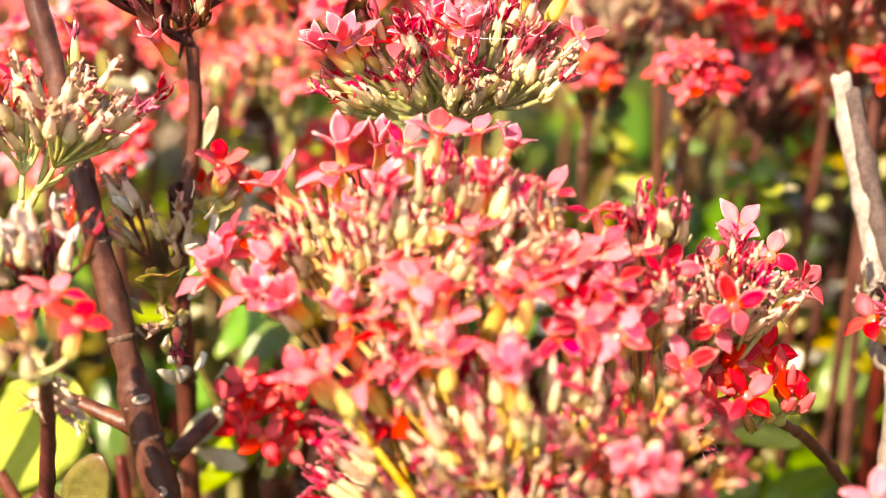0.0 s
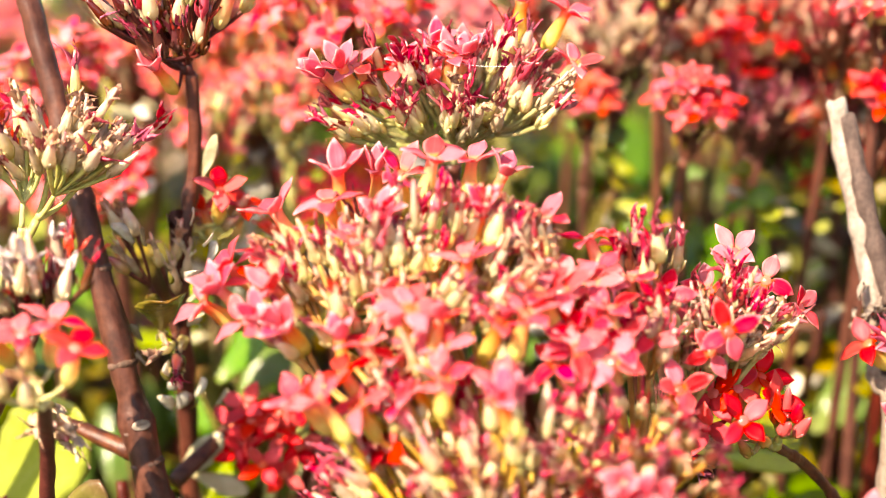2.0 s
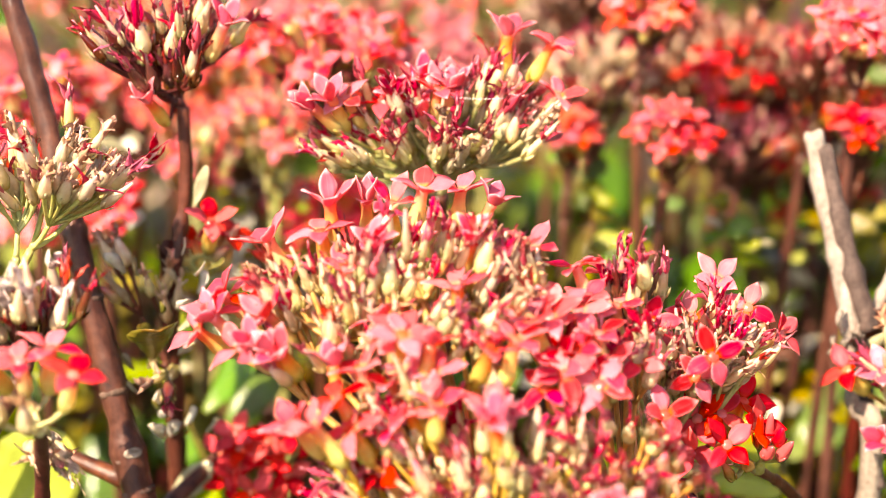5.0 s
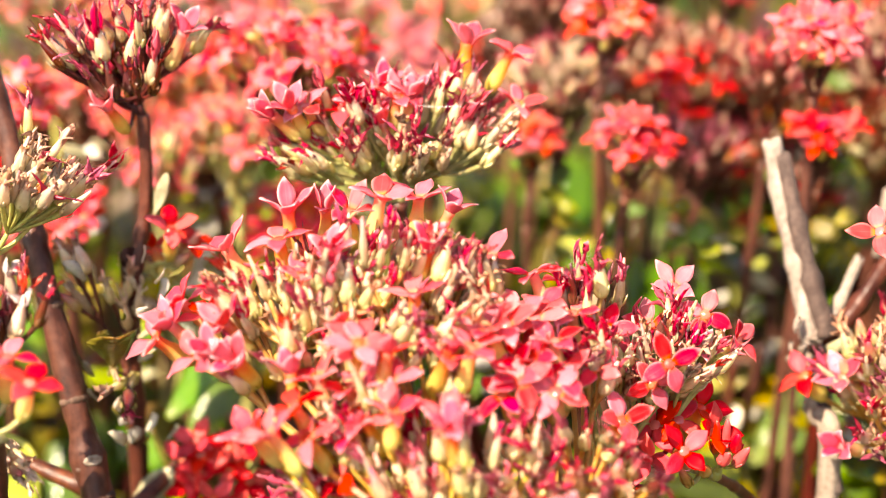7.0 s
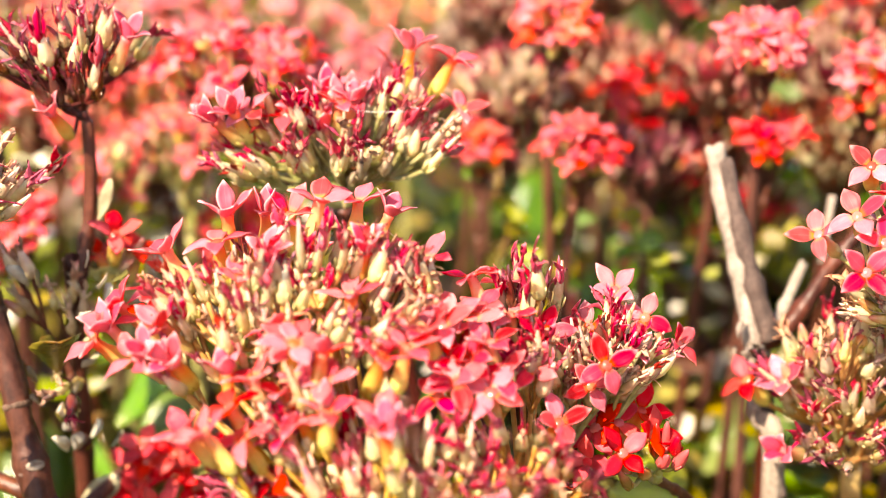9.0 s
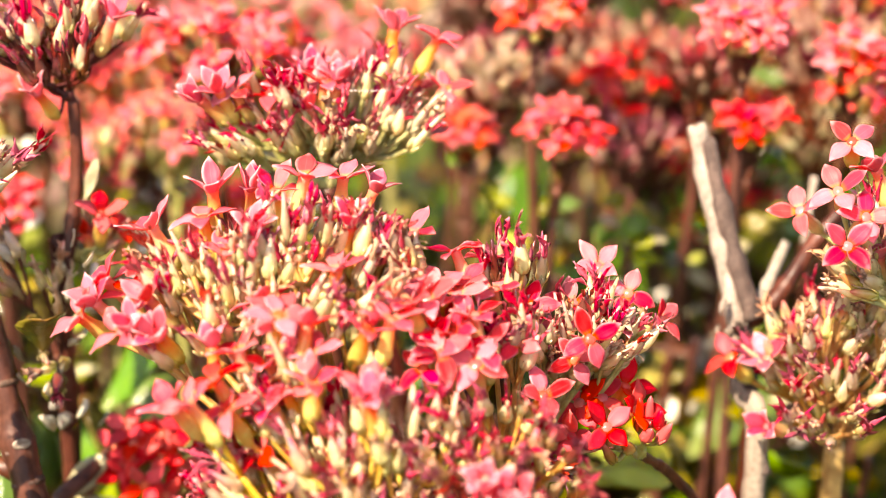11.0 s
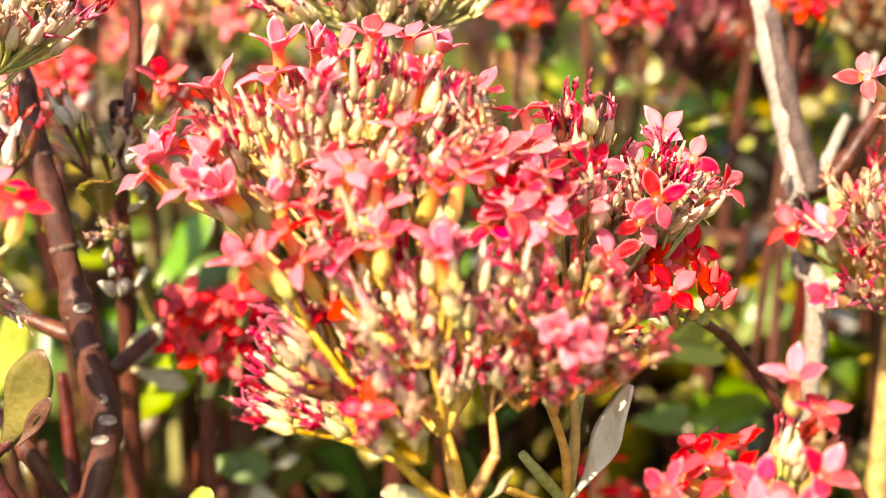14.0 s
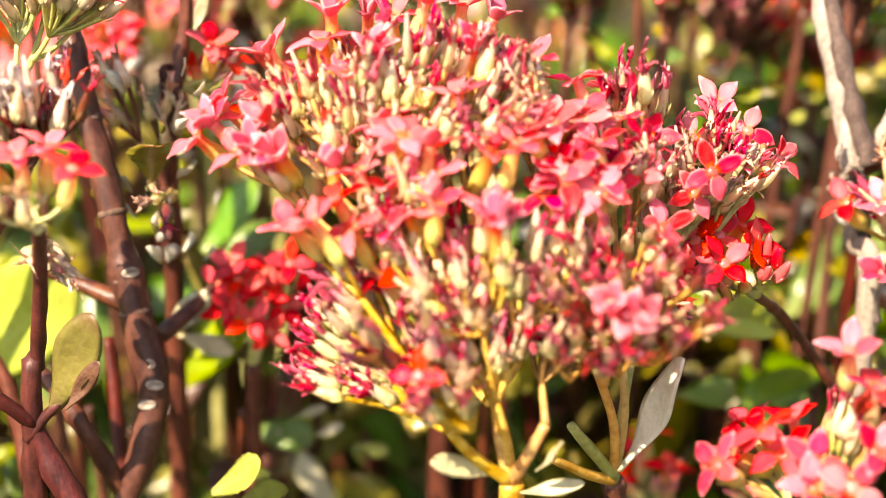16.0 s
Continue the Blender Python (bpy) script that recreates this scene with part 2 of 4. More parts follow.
def blade(length, width, shape, cup, curl, thick, nu=4, nv=8, notch=0.0, wave=0.0, seed=0, twist=0.0):
    """A petal or a leaf along +x, its face to +z: two skins that close at the rim. Returns verts, faces, uvs."""
    rnd = random.Random(seed)
    ph, ph2 = rnd.uniform(0, 6.28), rnd.uniform(0, 6.28)
    verts, uvs, faces = [], [], []
    cols = 2 * nu
    for j in range(nv + 1):
        v = j / nv
        w = width / 2 * shape(v)
        if notch:
            w *= 1 - notch * (0.5 + 0.5 * math.cos(v * 6.28 * 7)) * (0.3 + 0.7 * v)
        cx, cz = length * v, 0.0
        if curl:
            cx, cz = length * math.sin(curl * v) / curl, length * (1 - math.cos(curl * v)) / curl
        for k in range(cols):
            under = k > nu
            u = (k / nu * 2 - 1) if not under else 1 - (k - nu) / nu * 2
            lift = cup * w * u * u + wave * math.sin(v * 9 + ph + u * 2) * (0.3 + 0.7 * abs(u)) + wave * 0.6 * math.sin(v * 4 + ph2)
            t = (thick / 2) * (1 - 0.75 * u * u) * (0.35 + 0.65 * min(1, 6 * v * (1 - v) + 0.15)) * (-1 if under else 1) if abs(u) < 0.999 else 0
            a = twist * v
            y, z = w * u * math.cos(a), w * u * math.sin(a) + lift + t
            verts.append((cx, y, cz + z))
            uvs.append((u, v))
    for j in range(nv):
        for k in range(cols):
            a, b = j * cols + k, j * cols + (k + 1) % cols
            faces.append((a, b, b + cols, a + cols))
    faces.append(tuple(range(cols))[::-1])
    faces.append(tuple(nv * cols + k for k in range(cols)))
    return verts, faces, uvs


def petal_shape(v):
    """Narrow at the claw, broadest past the middle, drawn out to a short point."""
    return max(0.02, 0.24 * (1 - v) ** 2 + max(0.0, math.sin(math.pi * min(1, v ** 0.98))) ** (0.8 if v < 0.55 else 0.93))


def leaf_shape(v):
    return max(0.04, (0.16 + 0.2 * v + math.sin(min(1, v) ** 1.35 * math.pi) ** 0.85 * 0.85)) * (1 if v < 0.97 else 0.5)


def lathe(profile, seg, ridge=0.0, folds=4):
    """A turned body along +z from (height, radius) pairs, with folds along it."""
    verts, faces = [], []
    for z, r in profile:
        for k in range(seg):
            a = 2 * math.pi * k / seg
            rr = r * (1 + ridge * math.cos(folds * a))
            verts.append((rr * math.cos(a), rr * math.sin(a), z))
    for j in range(len(profile) - 1):
        for k in range(seg):
            a, b = j * seg + k, j * seg + (k + 1) % seg
            faces.append((a, b, b + seg, a + seg))
    faces.append(tuple(range(seg))[::-1])
    faces.append(tuple((len(profile) - 1) * seg + k for k in range(seg)))
    return verts, faces


def joined(pieces):
    verts, faces, uvs = [], [], []
    for p in pieces:
        n = len(verts)
        verts += list(p[0])
        faces += [tuple(i + n for i in f) for f in p[1]]
        uvs += p[2] if len(p) > 2 else [(0, 0.5)] * len(p[0])
    return verts, faces, uvs


def moved(piece, m):
    return ([tuple(m @ Vector(v)) for v in piece[0]], *piece[1:])


def tube(points, radii, seg=8, rough=0.0, seed=0, knots=(), jag=0.0):
    """A stalk through the points, rounded at its end; rough: uneven girth; knots: places (0 to 1) of swollen leaf scars."""
    pts = [Vector(p) for p in points]
    fine, rr = [], []
    n = len(pts)
    for i in range(n - 1):
        p0, p1, p2, p3 = pts[max(i - 1, 0)], pts[i], pts[i + 1], pts[min(i + 2, n - 1)]
        steps = max(2, min(40 if knots else 14, int((p2 - p1).length / max(radii[i] * (0.7 if knots else 2.0), 1e-4))))
        for s in range(steps):
            t = s / steps
            fine.append(0.5 * (2 * p1 + (p2 - p0) * t + (2 * p0 - 5 * p1 + 4 * p2 - p3) * t * t + (3 * p1 - p0 - 3 * p2 + p3) * t ** 3))
            rr.append(radii[i] * (1 - t) + radii[i + 1] * t)
    fine.append(pts[-1])
    rr.append(radii[-1])
    verts, faces = [], []
    total = len(fine)
    side = Vector((1, 0.3, 0.1))
    for j, p in enumerate(fine):
        d = (fine[min(j + 1, total - 1)] - fine[max(j - 1, 0)]).normalized()
        side = (side - d * side.dot(d)).normalized()
        up = d.cross(side)
        swell = 1 + sum(0.22 * math.exp(-((j / total - k) * total / 0.9) ** 2) - 0.1 * math.exp(-((j / total - k) * total / 2.2 - 1.2) ** 2) for k in knots)
        for k in range(seg):
            a = 2 * math.pi * k / seg
            o = side * math.cos(a) + up * math.sin(a)
            r = rr[j] * swell
            if rough:
                r *= 1 + rough * noise.noise(p * 160 + o * 1.3 + Vector((seed, 0, 0)))
            far = d * jag * (0.5 + noise.noise(o * 2.1 + Vector((seed, 3, 0)))) if jag and j == total - 1 else Vector()
            verts.append(p + o * r + far)
    for j in range(total - 1):
        for k in range(seg):
            a, b = j * seg + k, j * seg + (k + 1) % seg
            faces.append((a, b, b + seg, a + seg))
    faces.append(tuple(range(seg))[::-1])
    faces.append(tuple((total - 1) * seg + k for k in range(seg)))
    return verts, faces


def part(name, me, parent, m=None, label=""):
    ob = new(name, me)
    ob.parent = parent
    if m is not None:
        ob.matrix_basis = m
    return tagged(ob, label)


MM = 0.001
PETALS = {c: [] for c in PETAL}
for c, mat in PETAL.items():
    for i, (lng, w, cup, curl) in enumerate(((7.4, 4.3, 0.28, -0.45), (6.9, 4.3, 0.2, -0.2), (7.8, 3.9, 0.35, 0.25), (7.2, 4.1, 0.3, -0.7))):
        v, f, uv = blade(lng * MM, w * MM, petal_shape, cup, curl, 0.5 * MM, 4, 8, 0, 0.22 * MM, i)
        PETALS[c].append(mesh("petal", v, f, mat, uv))

SEPALS = [moved(blade(3.6 * MM, 1.5 * MM, petal_shape, 0.3, 0.5, 0.3 * MM, 2, 4), Matrix.Rotation(radians(90 * k + 45), 4, "Z") @ Matrix.Translation((0.9 * MM, 0, 0)) @ Matrix.Rotation(radians(-62), 4, "Y")) for k in range(4)]
TUBES = [mesh("tube", *joined([lathe([(0, 0.9 * MM), (0.6 * MM, 1.4 * s * MM), (2.4 * MM, 1.9 * s * MM), (4.6 * MM, 1.85 * s * MM), (7.5 * MM, 1.4 * MM), (9.6 * MM, 1.25 * MM), (10.6 * MM, 1.5 * MM), (11 * MM, 1.2 * MM)], 10, 0.07), *SEPALS])[:2], TUBE) for s in (0.9, 1.0, 1.12)]
CAPSULES = {}
for kind, mat in (("capsule", CAPSULE), ("dry", DRYPOD), ("brown", BROWNPOD), ("dark", DARKPOD)):
    CAPSULES[kind] = [mesh("seed_capsule", *joined([lathe([(0, 0.7 * MM), (0.7 * MM, 1.15 * s * MM), (2.4 * MM, 1.5 * s * MM), (5.0 * h * MM, 1.25 * s * MM), (7.6 * h * MM, 0.75 * s * MM), (10.6 * h * MM, 0.3 * MM)], 10, 0.12), *SEPALS])[:2], mat) for s, h in ((1.0, 1.0), (0.78, 1.12), (1.2, 0.95), (0.66, 1.2))]
BUDS = {kind: [mesh("bud", *joined([lathe([(0, 0.6 * MM), (0.5 * MM, 1.1 * s * MM), (2.2 * MM, 1.6 * s * MM), (4.6 * h * MM, 1.25 * s * MM), (6.6 * h * MM, 0.7 * MM), (7.6 * h * MM, 0.2 * MM)], 8, 0.06), *SEPALS])[:2], mat) for s, h in ((1, 1), (0.8, 1.2), (1.15, 0.85))] for kind, mat in (("bud", BUD), ("brown", BROWNPOD), ("dark", DARKPOD), ("red", REDBUD))}


def wisp(seed, broad=1.0, long=1.0, bend=1.0):
    """Four shrunken petals twisted together."""
    r = random.Random(seed)
    out = []
    for k in range(4):
        b = blade(r.uniform(5.0, 9.0) * long * MM, r.uniform(0.8, 1.7) * broad * MM, petal_shape, 0.5, r.uniform(-0.9, 1.3) * bend, 0.4 * MM, 2, 6, 0, 0.5 * MM, seed * 7 + k, r.uniform(-2.5, 2.5))
        out.append(moved(b, Matrix.Rotation(radians(90 * k + r.uniform(-30, 30)), 4, "Z") @ Matrix.Translation((0.4 * MM, 0, 0)) @ Matrix.Rotation(radians(-r.uniform(48, 86)), 4, "Y")))
    return joined(out)


WISPS = {"maroon": [mesh("withered_petals", *wisp(i)[:2], MAROON) for i in range(6)], "dry": [mesh("withered_petals", *wisp(i + 40)[:2], DRYPOD) for i in range(3)]}
WISPS["magenta"] = [mesh("withered_petals", w[0], w[1], PETAL["crimson"], w[2]) for w in (wisp(i + 20, 1.35, 1.0, 1.3) for i in range(6))]
WISPS["tan"] = [mesh("withered_petals", w[0], w[1], PETAL["tan"], w[2]) for w in (wisp(i + 60, 1.3, 0.75, 1.9) for i in range(5))]
WISPS["paper"] = [mesh("withered_petals", *wisp(i + 80, 2.2, 0.9, 1.5)[:2], HUSK) for i in range(5)]
LEAVES = {}
for c, mat in LEAF.items():
    for i, (lng, w, cup, curl, notch) in enumerate(((52, 26, 0.2, 0.5, 0.07), (46, 24, 0.35, -0.5, 0.1), (40, 13, 0.25, 0.35, 0.0), (40, 9.5, 0.3, 0.3, 0.0), (38, 11, 0.35, 1.05, 0.0))):
        v, f, uv = blade(lng * MM, w * MM, leaf_shape, cup, curl, 2.4 * MM, 6, 22, notch, 0.9 * MM, i)
        LEAVES[c, i] = mesh("leaf", v, f, mat, uv)

LENGTH = {"F": 11, "R": 11, "Q": 11, "S": 11, "K": 6, "C": 10, "W": 8, "M": 8, "B": 6, "D": 7.5, "T": 8, "U": 7.5, "N": 7.5, "V": 7.5, "H": 7.5, "O": 6, "J": 6}


THIN = {}
for c, mat in LEAF.items():
    for i, (lng, w, cup, curl) in enumerate(((44, 24, 0.3, 0.5), (38, 22, 0.4, -0.5), (36, 12, 0.3, 0.3))):
        v, f, uv = blade(lng * MM, w * MM, leaf_shape, cup, curl, 2.2 * MM, 3, 9, 0, 1.2 * MM, i)
        THIN[c, i] = mesh("leaf", v, f, mat, uv)


def merged(plant, name, obs, label=""):
    """Joins parts that are too small and dense to tell apart into one mesh under the plant."""
    verts, faces, slots, uvs, mats = [], [], [], [], []
    for ob in obs:
        m, up = ob.matrix_basis.copy(), ob.parent
        while up is not plant:
            m, up = up.matrix_basis @ m, up.parent
        me, n = ob.data, len(verts)
        if me.materials[0] not in mats:
            mats.append(me.materials[0])
        slot = mats.index(me.materials[0])
        verts += [m @ v.co for v in me.vertices]
        faces += [tuple(n + i for i in p.vertices) for p in me.polygons]
        slots += [slot] * len(me.polygons)
        uvs += [tuple(u.uv) for u in me.uv_layers[0].data] if me.uv_layers else [(0, 0.5)] * len(me.loops)
    me = mesh(name, verts, faces, mats[0])
    for m in mats[1:]:
        me.materials.append(m)
    me.polygons.foreach_set("material_index", slots)
    layer = me.uv_layers.new(name="UVMap")
    layer.data.foreach_set("uv", [c for u in uvs for c in u])
    for ob in obs:
        bpy.data.objects.remove(ob)
    return tagged(part(name, me, plant, label=label), kind="stuff")


def aimed(p, d, spin):
    return Matrix.Translation(p) @ d.to_track_quat("Z", "Y").to_matrix().to_4x4() @ Matrix.Rotation(spin, 4, "Z")


def flower(plant, base, d, kind, rnd, size=1.0):
    """One flower of a head. F pink, Q rose, R red, S scarlet and open; C half open; W, M, T, U, V withered; H papery; D dry pod; N brown pod; B, O, K, J buds."""
    m = aimed(base, d, rnd.uniform(0, 6.28)) @ Matrix.Scale(size * rnd.uniform(0.92, 1.1), 4)
    if kind in "FRSCQ":
        colour = {"F": "pink", "R": "red", "Q": "rose", "S": "scarlet", "C": "magenta"}[kind]
        f = part("floret", rnd.choice(TUBES), plant, m)
        tilt = rnd.uniform(6, 40) if kind != "C" else rnd.uniform(48, 70)
        for k in range(4):
            pm = Matrix.Translation((0, 0, 10.6 * MM)) @ Matrix.Rotation(radians(90 * k + rnd.uniform(-9, 9)), 4, "Z") @ Matrix.Translation((0.7 * MM, 0, 0)) @ Matrix.Rotation(radians(-tilt + rnd.uniform(-13, 13)), 4, "Y") @ Matrix.Rotation(radians(rnd.uniform(-14, 14)), 4, "X")
            part("petal", rnd.choice(PETALS[colour]), f, pm)
    elif kind in "WMDNTUVH":
        body, tip = {"W": ("capsule", "maroon"), "M": ("capsule", "magenta"), "D": ("dry", "dry"), "N": ("brown", "maroon"), "T": ("capsule", "tan"), "U": ("dry", "tan"), "V": ("dark", "maroon"), "H": ("dry", "paper")}[kind]
        f = part("spent_floret", rnd.choice(CAPSULES[body]), plant, m)
        if rnd.random() < 0.92:
            part("withered_petals", rnd.choice(WISPS[tip]), f, Matrix.Translation((0, 0, 7.0 * MM)) @ Matrix.Rotation(rnd.uniform(0, 6.28), 4, "Z") @ Matrix.Scale(rnd.uniform(0.7, 1.1), 4))
    else:
        part("bud", rnd.choice(BUDS[{"B": "bud", "O": "brown", "K": "dark", "J": "red"}[kind]]), plant, m)


def head(plant, node, centre, opens, fills, rnd, stalk="green", spread=0.6, up=0.22, fat=1.0, per=9, size=1.0, splits=()):
    """A flower head on a plant. node: where its stalks part; splits: where these branch, if known; opens: (kind, x, y, z) of flowers in mm, and which way one looks; fills: (kinds, count, x, y, z, rx, ry, rz),
    clouds of spent flowers and buds. All in mm in the bed."""
    root = Vector(plant.location)
    node, centre = Vector(node) * MM - root, Vector(centre) * MM - root
    todo = [(k, Vector(p[:3]) * MM - root, p[3:]) for k, *p in opens]
    for kinds, n, x, y, z, rx, ry, rz in fills:
        for _ in range(n):
            while True:
                q = Vector((rnd.uniform(-1, 1), rnd.uniform(-1, 1), rnd.uniform(-1, 1)))
                if q.length < 1:
                    break
            todo.append((rnd.choice(kinds), Vector((x + q.x * rx, y + q.y * ry, z + q.z * rz)) * MM - root, ()))
    placed = []
    for k, p, aim in todo:
        d = (p - centre).normalized() + Vector((rnd.gauss(0, 0.16), rnd.gauss(-0.08, 0.16), up + rnd.gauss(0, 0.12)))
        d = Vector(aim) if aim else d
        d.normalize()
        placed.append((k, p - d * LENGTH[k] * size * MM * (0.95 if k in "FRSCQ" else 0.6), d))
        flower(plant, placed[-1][1], d, k, rnd, size)
    bases = [b for _, b, _ in placed]
    picks = [bases[0]]
    while len(picks) < max(3, len(bases) // per):
        picks.append(max(bases, key=lambda b: min((b - q).length for q in picks)))
    groups = {}
    for k, b, d in placed:
        groups.setdefault(min(range(len(picks)), key=lambda i: (picks[i] - b).length), []).append((b, d))
    forks = {}
    for i, some in groups.items():
        mid = sum((b for b, _ in some), Vector()) / len(some)
        forks[i] = mid - (mid - node).normalized() * min(10 * MM, (mid - node).length * 0.5)
    limbs = [Vector(p) * MM - root for p in splits] or [next(iter(forks.values()))]
    while not splits and len(limbs) < min(len(forks), 2 + len(forks) // 7, 3):
        limbs.append(max(forks.values(), key=lambda b: min((b - q).length for q in limbs)))
    kin = {}
    for i, fork in forks.items():
        kin.setdefault(min(range(len(limbs)), key=lambda k: (limbs[k] - fork).length), []).append(i)
    for k, some in kin.items():
        mean = sum((forks[i] for i in some), Vector()) / len(some)
        split = limbs[k] if splits else node + (mean - node) * spread
        bow = node + (split - node) * 0.5 + Vector((rnd.gauss(0, 0.04), rnd.gauss(0, 0.04), 0.0 if splits else -0.07)) * (split - node).length
        pieces = [tube([node, bow, split], [1.7 * fat * MM, 1.45 * fat * MM, 1.2 * fat * MM], 8, 0.12, k)]
        for i in some:
            pieces.append(tube([split, split + (forks[i] - split) * 0.5 + Vector((0, 0, 0.03 if splits else -0.08)) * (forks[i] - split).length, forks[i]], [1.0 * fat * MM, 0.9 * fat * MM, 0.8 * fat * MM], 6, 0.1, i))
            for b, d in groups[i]:
                kink = forks[i] + (b - forks[i]) * 0.55 - d * (b - forks[i]).length * 0.12
                pieces.append(tube([forks[i], kink, b + d * 0.4 * MM], [0.75 * fat * MM, 0.6 * fat * MM, 0.75 * MM], 5))
        v, f, _ = joined(pieces)
        part("stalk", mesh("stalk", v, f, STALK[stalk]), plant)


def plant_at(x, y, label, group=""):
    e = new("flowering_plant")
    e.empty_display_size = 0.02
    e.location = (x, y, 0)
    return tagged(e, label, "flower", group)


def stem(plant, points, radii, stalk="brown", knots=(), seed=0, label="", jag=0.0, uneven=0.22):
    """A woody stem through points in mm in the bed."""
    v, f = tube([Vector(p) * MM - plant.location for p in points], [r * MM for r in radii], 14, uneven, seed, knots, jag * MM)
    return part("stem", mesh("stem", v, f, STALK[stalk]), plant, label=label)


def leaf(plant, colour, form, base, aim, roll=0.0, size=1.0, label="", shapes=LEAVES):
    """A leaf from its base (mm in the bed) along aim; roll turns its face about its length."""
    x = Vector(aim).normalized()
    y = Vector((0, 0, 1)).cross(x)
    y = y.normalized() if y.length > 0.05 else Vector((0, 1, 0))
    z = x.cross(y)
    m = Matrix((x, y, z)).transposed().to_4x4()
    return part("leaf", shapes[colour, form], plant, Matrix.Translation(Vector(base) * MM - plant.location) @ m @ Matrix.Rotation(radians(roll), 4, "X") @ Matrix.Scale(size, 4), label)


# ---------------------------------------------------------------- ground
def ground():
    m, nt, bsdf = shader("dark soil")
    f = grain(nt, 40.0, 8.0)
    c = ramp(nt, f, [(0.3, (0.012, 0.008, 0.005)), (0.55, (0.035, 0.023, 0.014)), (0.75, (0.08, 0.052, 0.03))])
    finish(nt, bsdf, c, 0.9, 0.0, f, 0.01)
    verts, faces = [], []
    rings = [0, 0.1, 0.2, 0.3, 0.45, 0.6, 0.8, 1.0, 1.4, 2, 3, 6, 15, 60, 400]
    for r in rings[1:]:
        for k in range(48):
            a = k * math.pi / 24
            p = Vector((r * math.cos(a), r * math.sin(a), 0))
            verts.append((p.x, p.y, 0.02 * noise.noise(p * 6) + 0.012 * noise.noise(p * 23) if r < 3 else 0))
    verts.append((0, 0, 0))
    for j in range(len(rings) - 2):
        for k in range(48):
            a, b = j * 48 + k, j * 48 + (k + 1) % 48
            faces.append((a, a + 48, b + 48, b))
    faces += [(len(verts) - 1, k, (k + 1) % 48) for k in range(48)]
    tagged(new("ground", mesh("ground", verts, faces, m)), "dark bare soil of the flower bed", "ground", kind="structure")


ground()
rnd = random.Random(11)

# ---------------------------------------------------------------- the great head in the middle
middle = plant_at(0.02, -0.02, "pink kalanchoe in full bloom with a wide domed head")
KNOT = (19, -40, 366)
stem(middle, [(20, -20, 0), (24, -30, 150), (22, -36, 270), KNOT], [4.5, 4, 3.4, 2.8], "yellow", (0.5, 0.75), 3)
LEFT_CYME = [
    ("F", -37, 8, 450), ("F", -41, 2, 444), ("F", -47, 0, 440), ("F", -52, -7, 434), ("C", -48, -7, 437), ("F", -36, -12, 440),
    ("F", -41, -16, 434), ("C", -32, -19, 433), ("C", -23, 8, 458), ("F", -25, 3, 454), ("F", -19, -7, 450), ("C", -15, 16, 457),
    ("F", -2, 9, 462), ("F", -9, 13, 458), ("F", 7, 14, 461), ("C", 14, 12, 458), ("R", -42, -4, 440),
]
head(middle, KNOT, (-13, 8, 395), LEFT_CYME, [
    ("WMTMM", 34, -4, -4, 451, 21, 13, 8), ("WMUM", 22, -27, -4, 444, 13, 10, 8), ("WTM", 14, 12, -4, 450, 8, 8, 8), ("MWTT", 20, -16, -13, 438, 14, 10, 7), ("WTM", 14, 6, -17, 440, 13, 9, 6), ("F", 2, 3, -25, 441, 17, 6, 5), ("C", 3, 0, -10, 452, 18, 8, 4), ("WTT", 13, 18, -11, 444, 8, 8, 7), ("CM", 5, -30, -16, 434, 10, 6, 6),
], random.Random(1), "yellow", 0.5, splits=((7, -42, 381), (15, -36, 387)))
FRONT_CYME = [
    ("F", -10, -13, 440), ("F", 6, -12, 446), ("F", 0, -27, 439), ("F", -15, -25, 432), ("F", -24, -40, 426), ("F", -8, -25, 429),
    ("R", -20, -31, 429), ("C", 14, -40, 426), ("F", 18, -27, 440), ("R", -8, -28, 424), ("F", 13, -26, 438), ("F", -17, -36, 424),
    ("C", -3, -25, 431), ("C", -21, -24, 433), ("R", -2, -53, 398), ("R", -10, -33, 412), ("F", -29, -33, 423),
]
head(middle, KNOT, (16, -30, 374), FRONT_CYME, [
    ("F", 4, -10, -29, 424, 16, 5, 6), ("F", 3, 9, -32, 430, 12, 5, 8), ("TWMT", 14, -3, -26, 425, 22, 8, 8), ("NTMMWN", 34, -2, -33, 409, 22, 13, 13), ("MTNMN", 26, 17, -36, 413, 20, 13, 13), ("MMTW", 20, -16, -27, 394, 10, 9, 11), ("NMMVT", 22, 1, -49, 402, 18, 11, 10),
    ("MMW", 10, -20, -32, 385, 9, 8, 4), ("NMWU", 16, 18, -32, 401, 20, 12, 7), ("TWNM", 14, 8, -38, 399, 14, 8, 6), ("WUM", 8, 0, -51, 392, 11, 8, 6), ("NMWT", 12, 19, -26, 396, 17, 9, 5), ("NMT", 10, -9, -29, 386, 9, 8, 5),
], random.Random(2), "yellow", 0.5, splits=((5, -45, 381), (15, -39, 385), (26, -43, 382)))
leaf(middle, "pale", 3, (17, -41, 369), (-14, -6, 4.5), -52, 0.5, "pale strap leaf below the head")
leaf(middle, "pale", 3, (24, -46, 372), (7, -5, 9), 30, 0.3)
leaf(middle, "pale", 3, (21, -43, 365), (15, 3, 0.2), 40, 0.36)
leaf(middle, "lime", 2, (21, -24, 388), (-0.5, -0.2, 0.8), -60, 0.4)

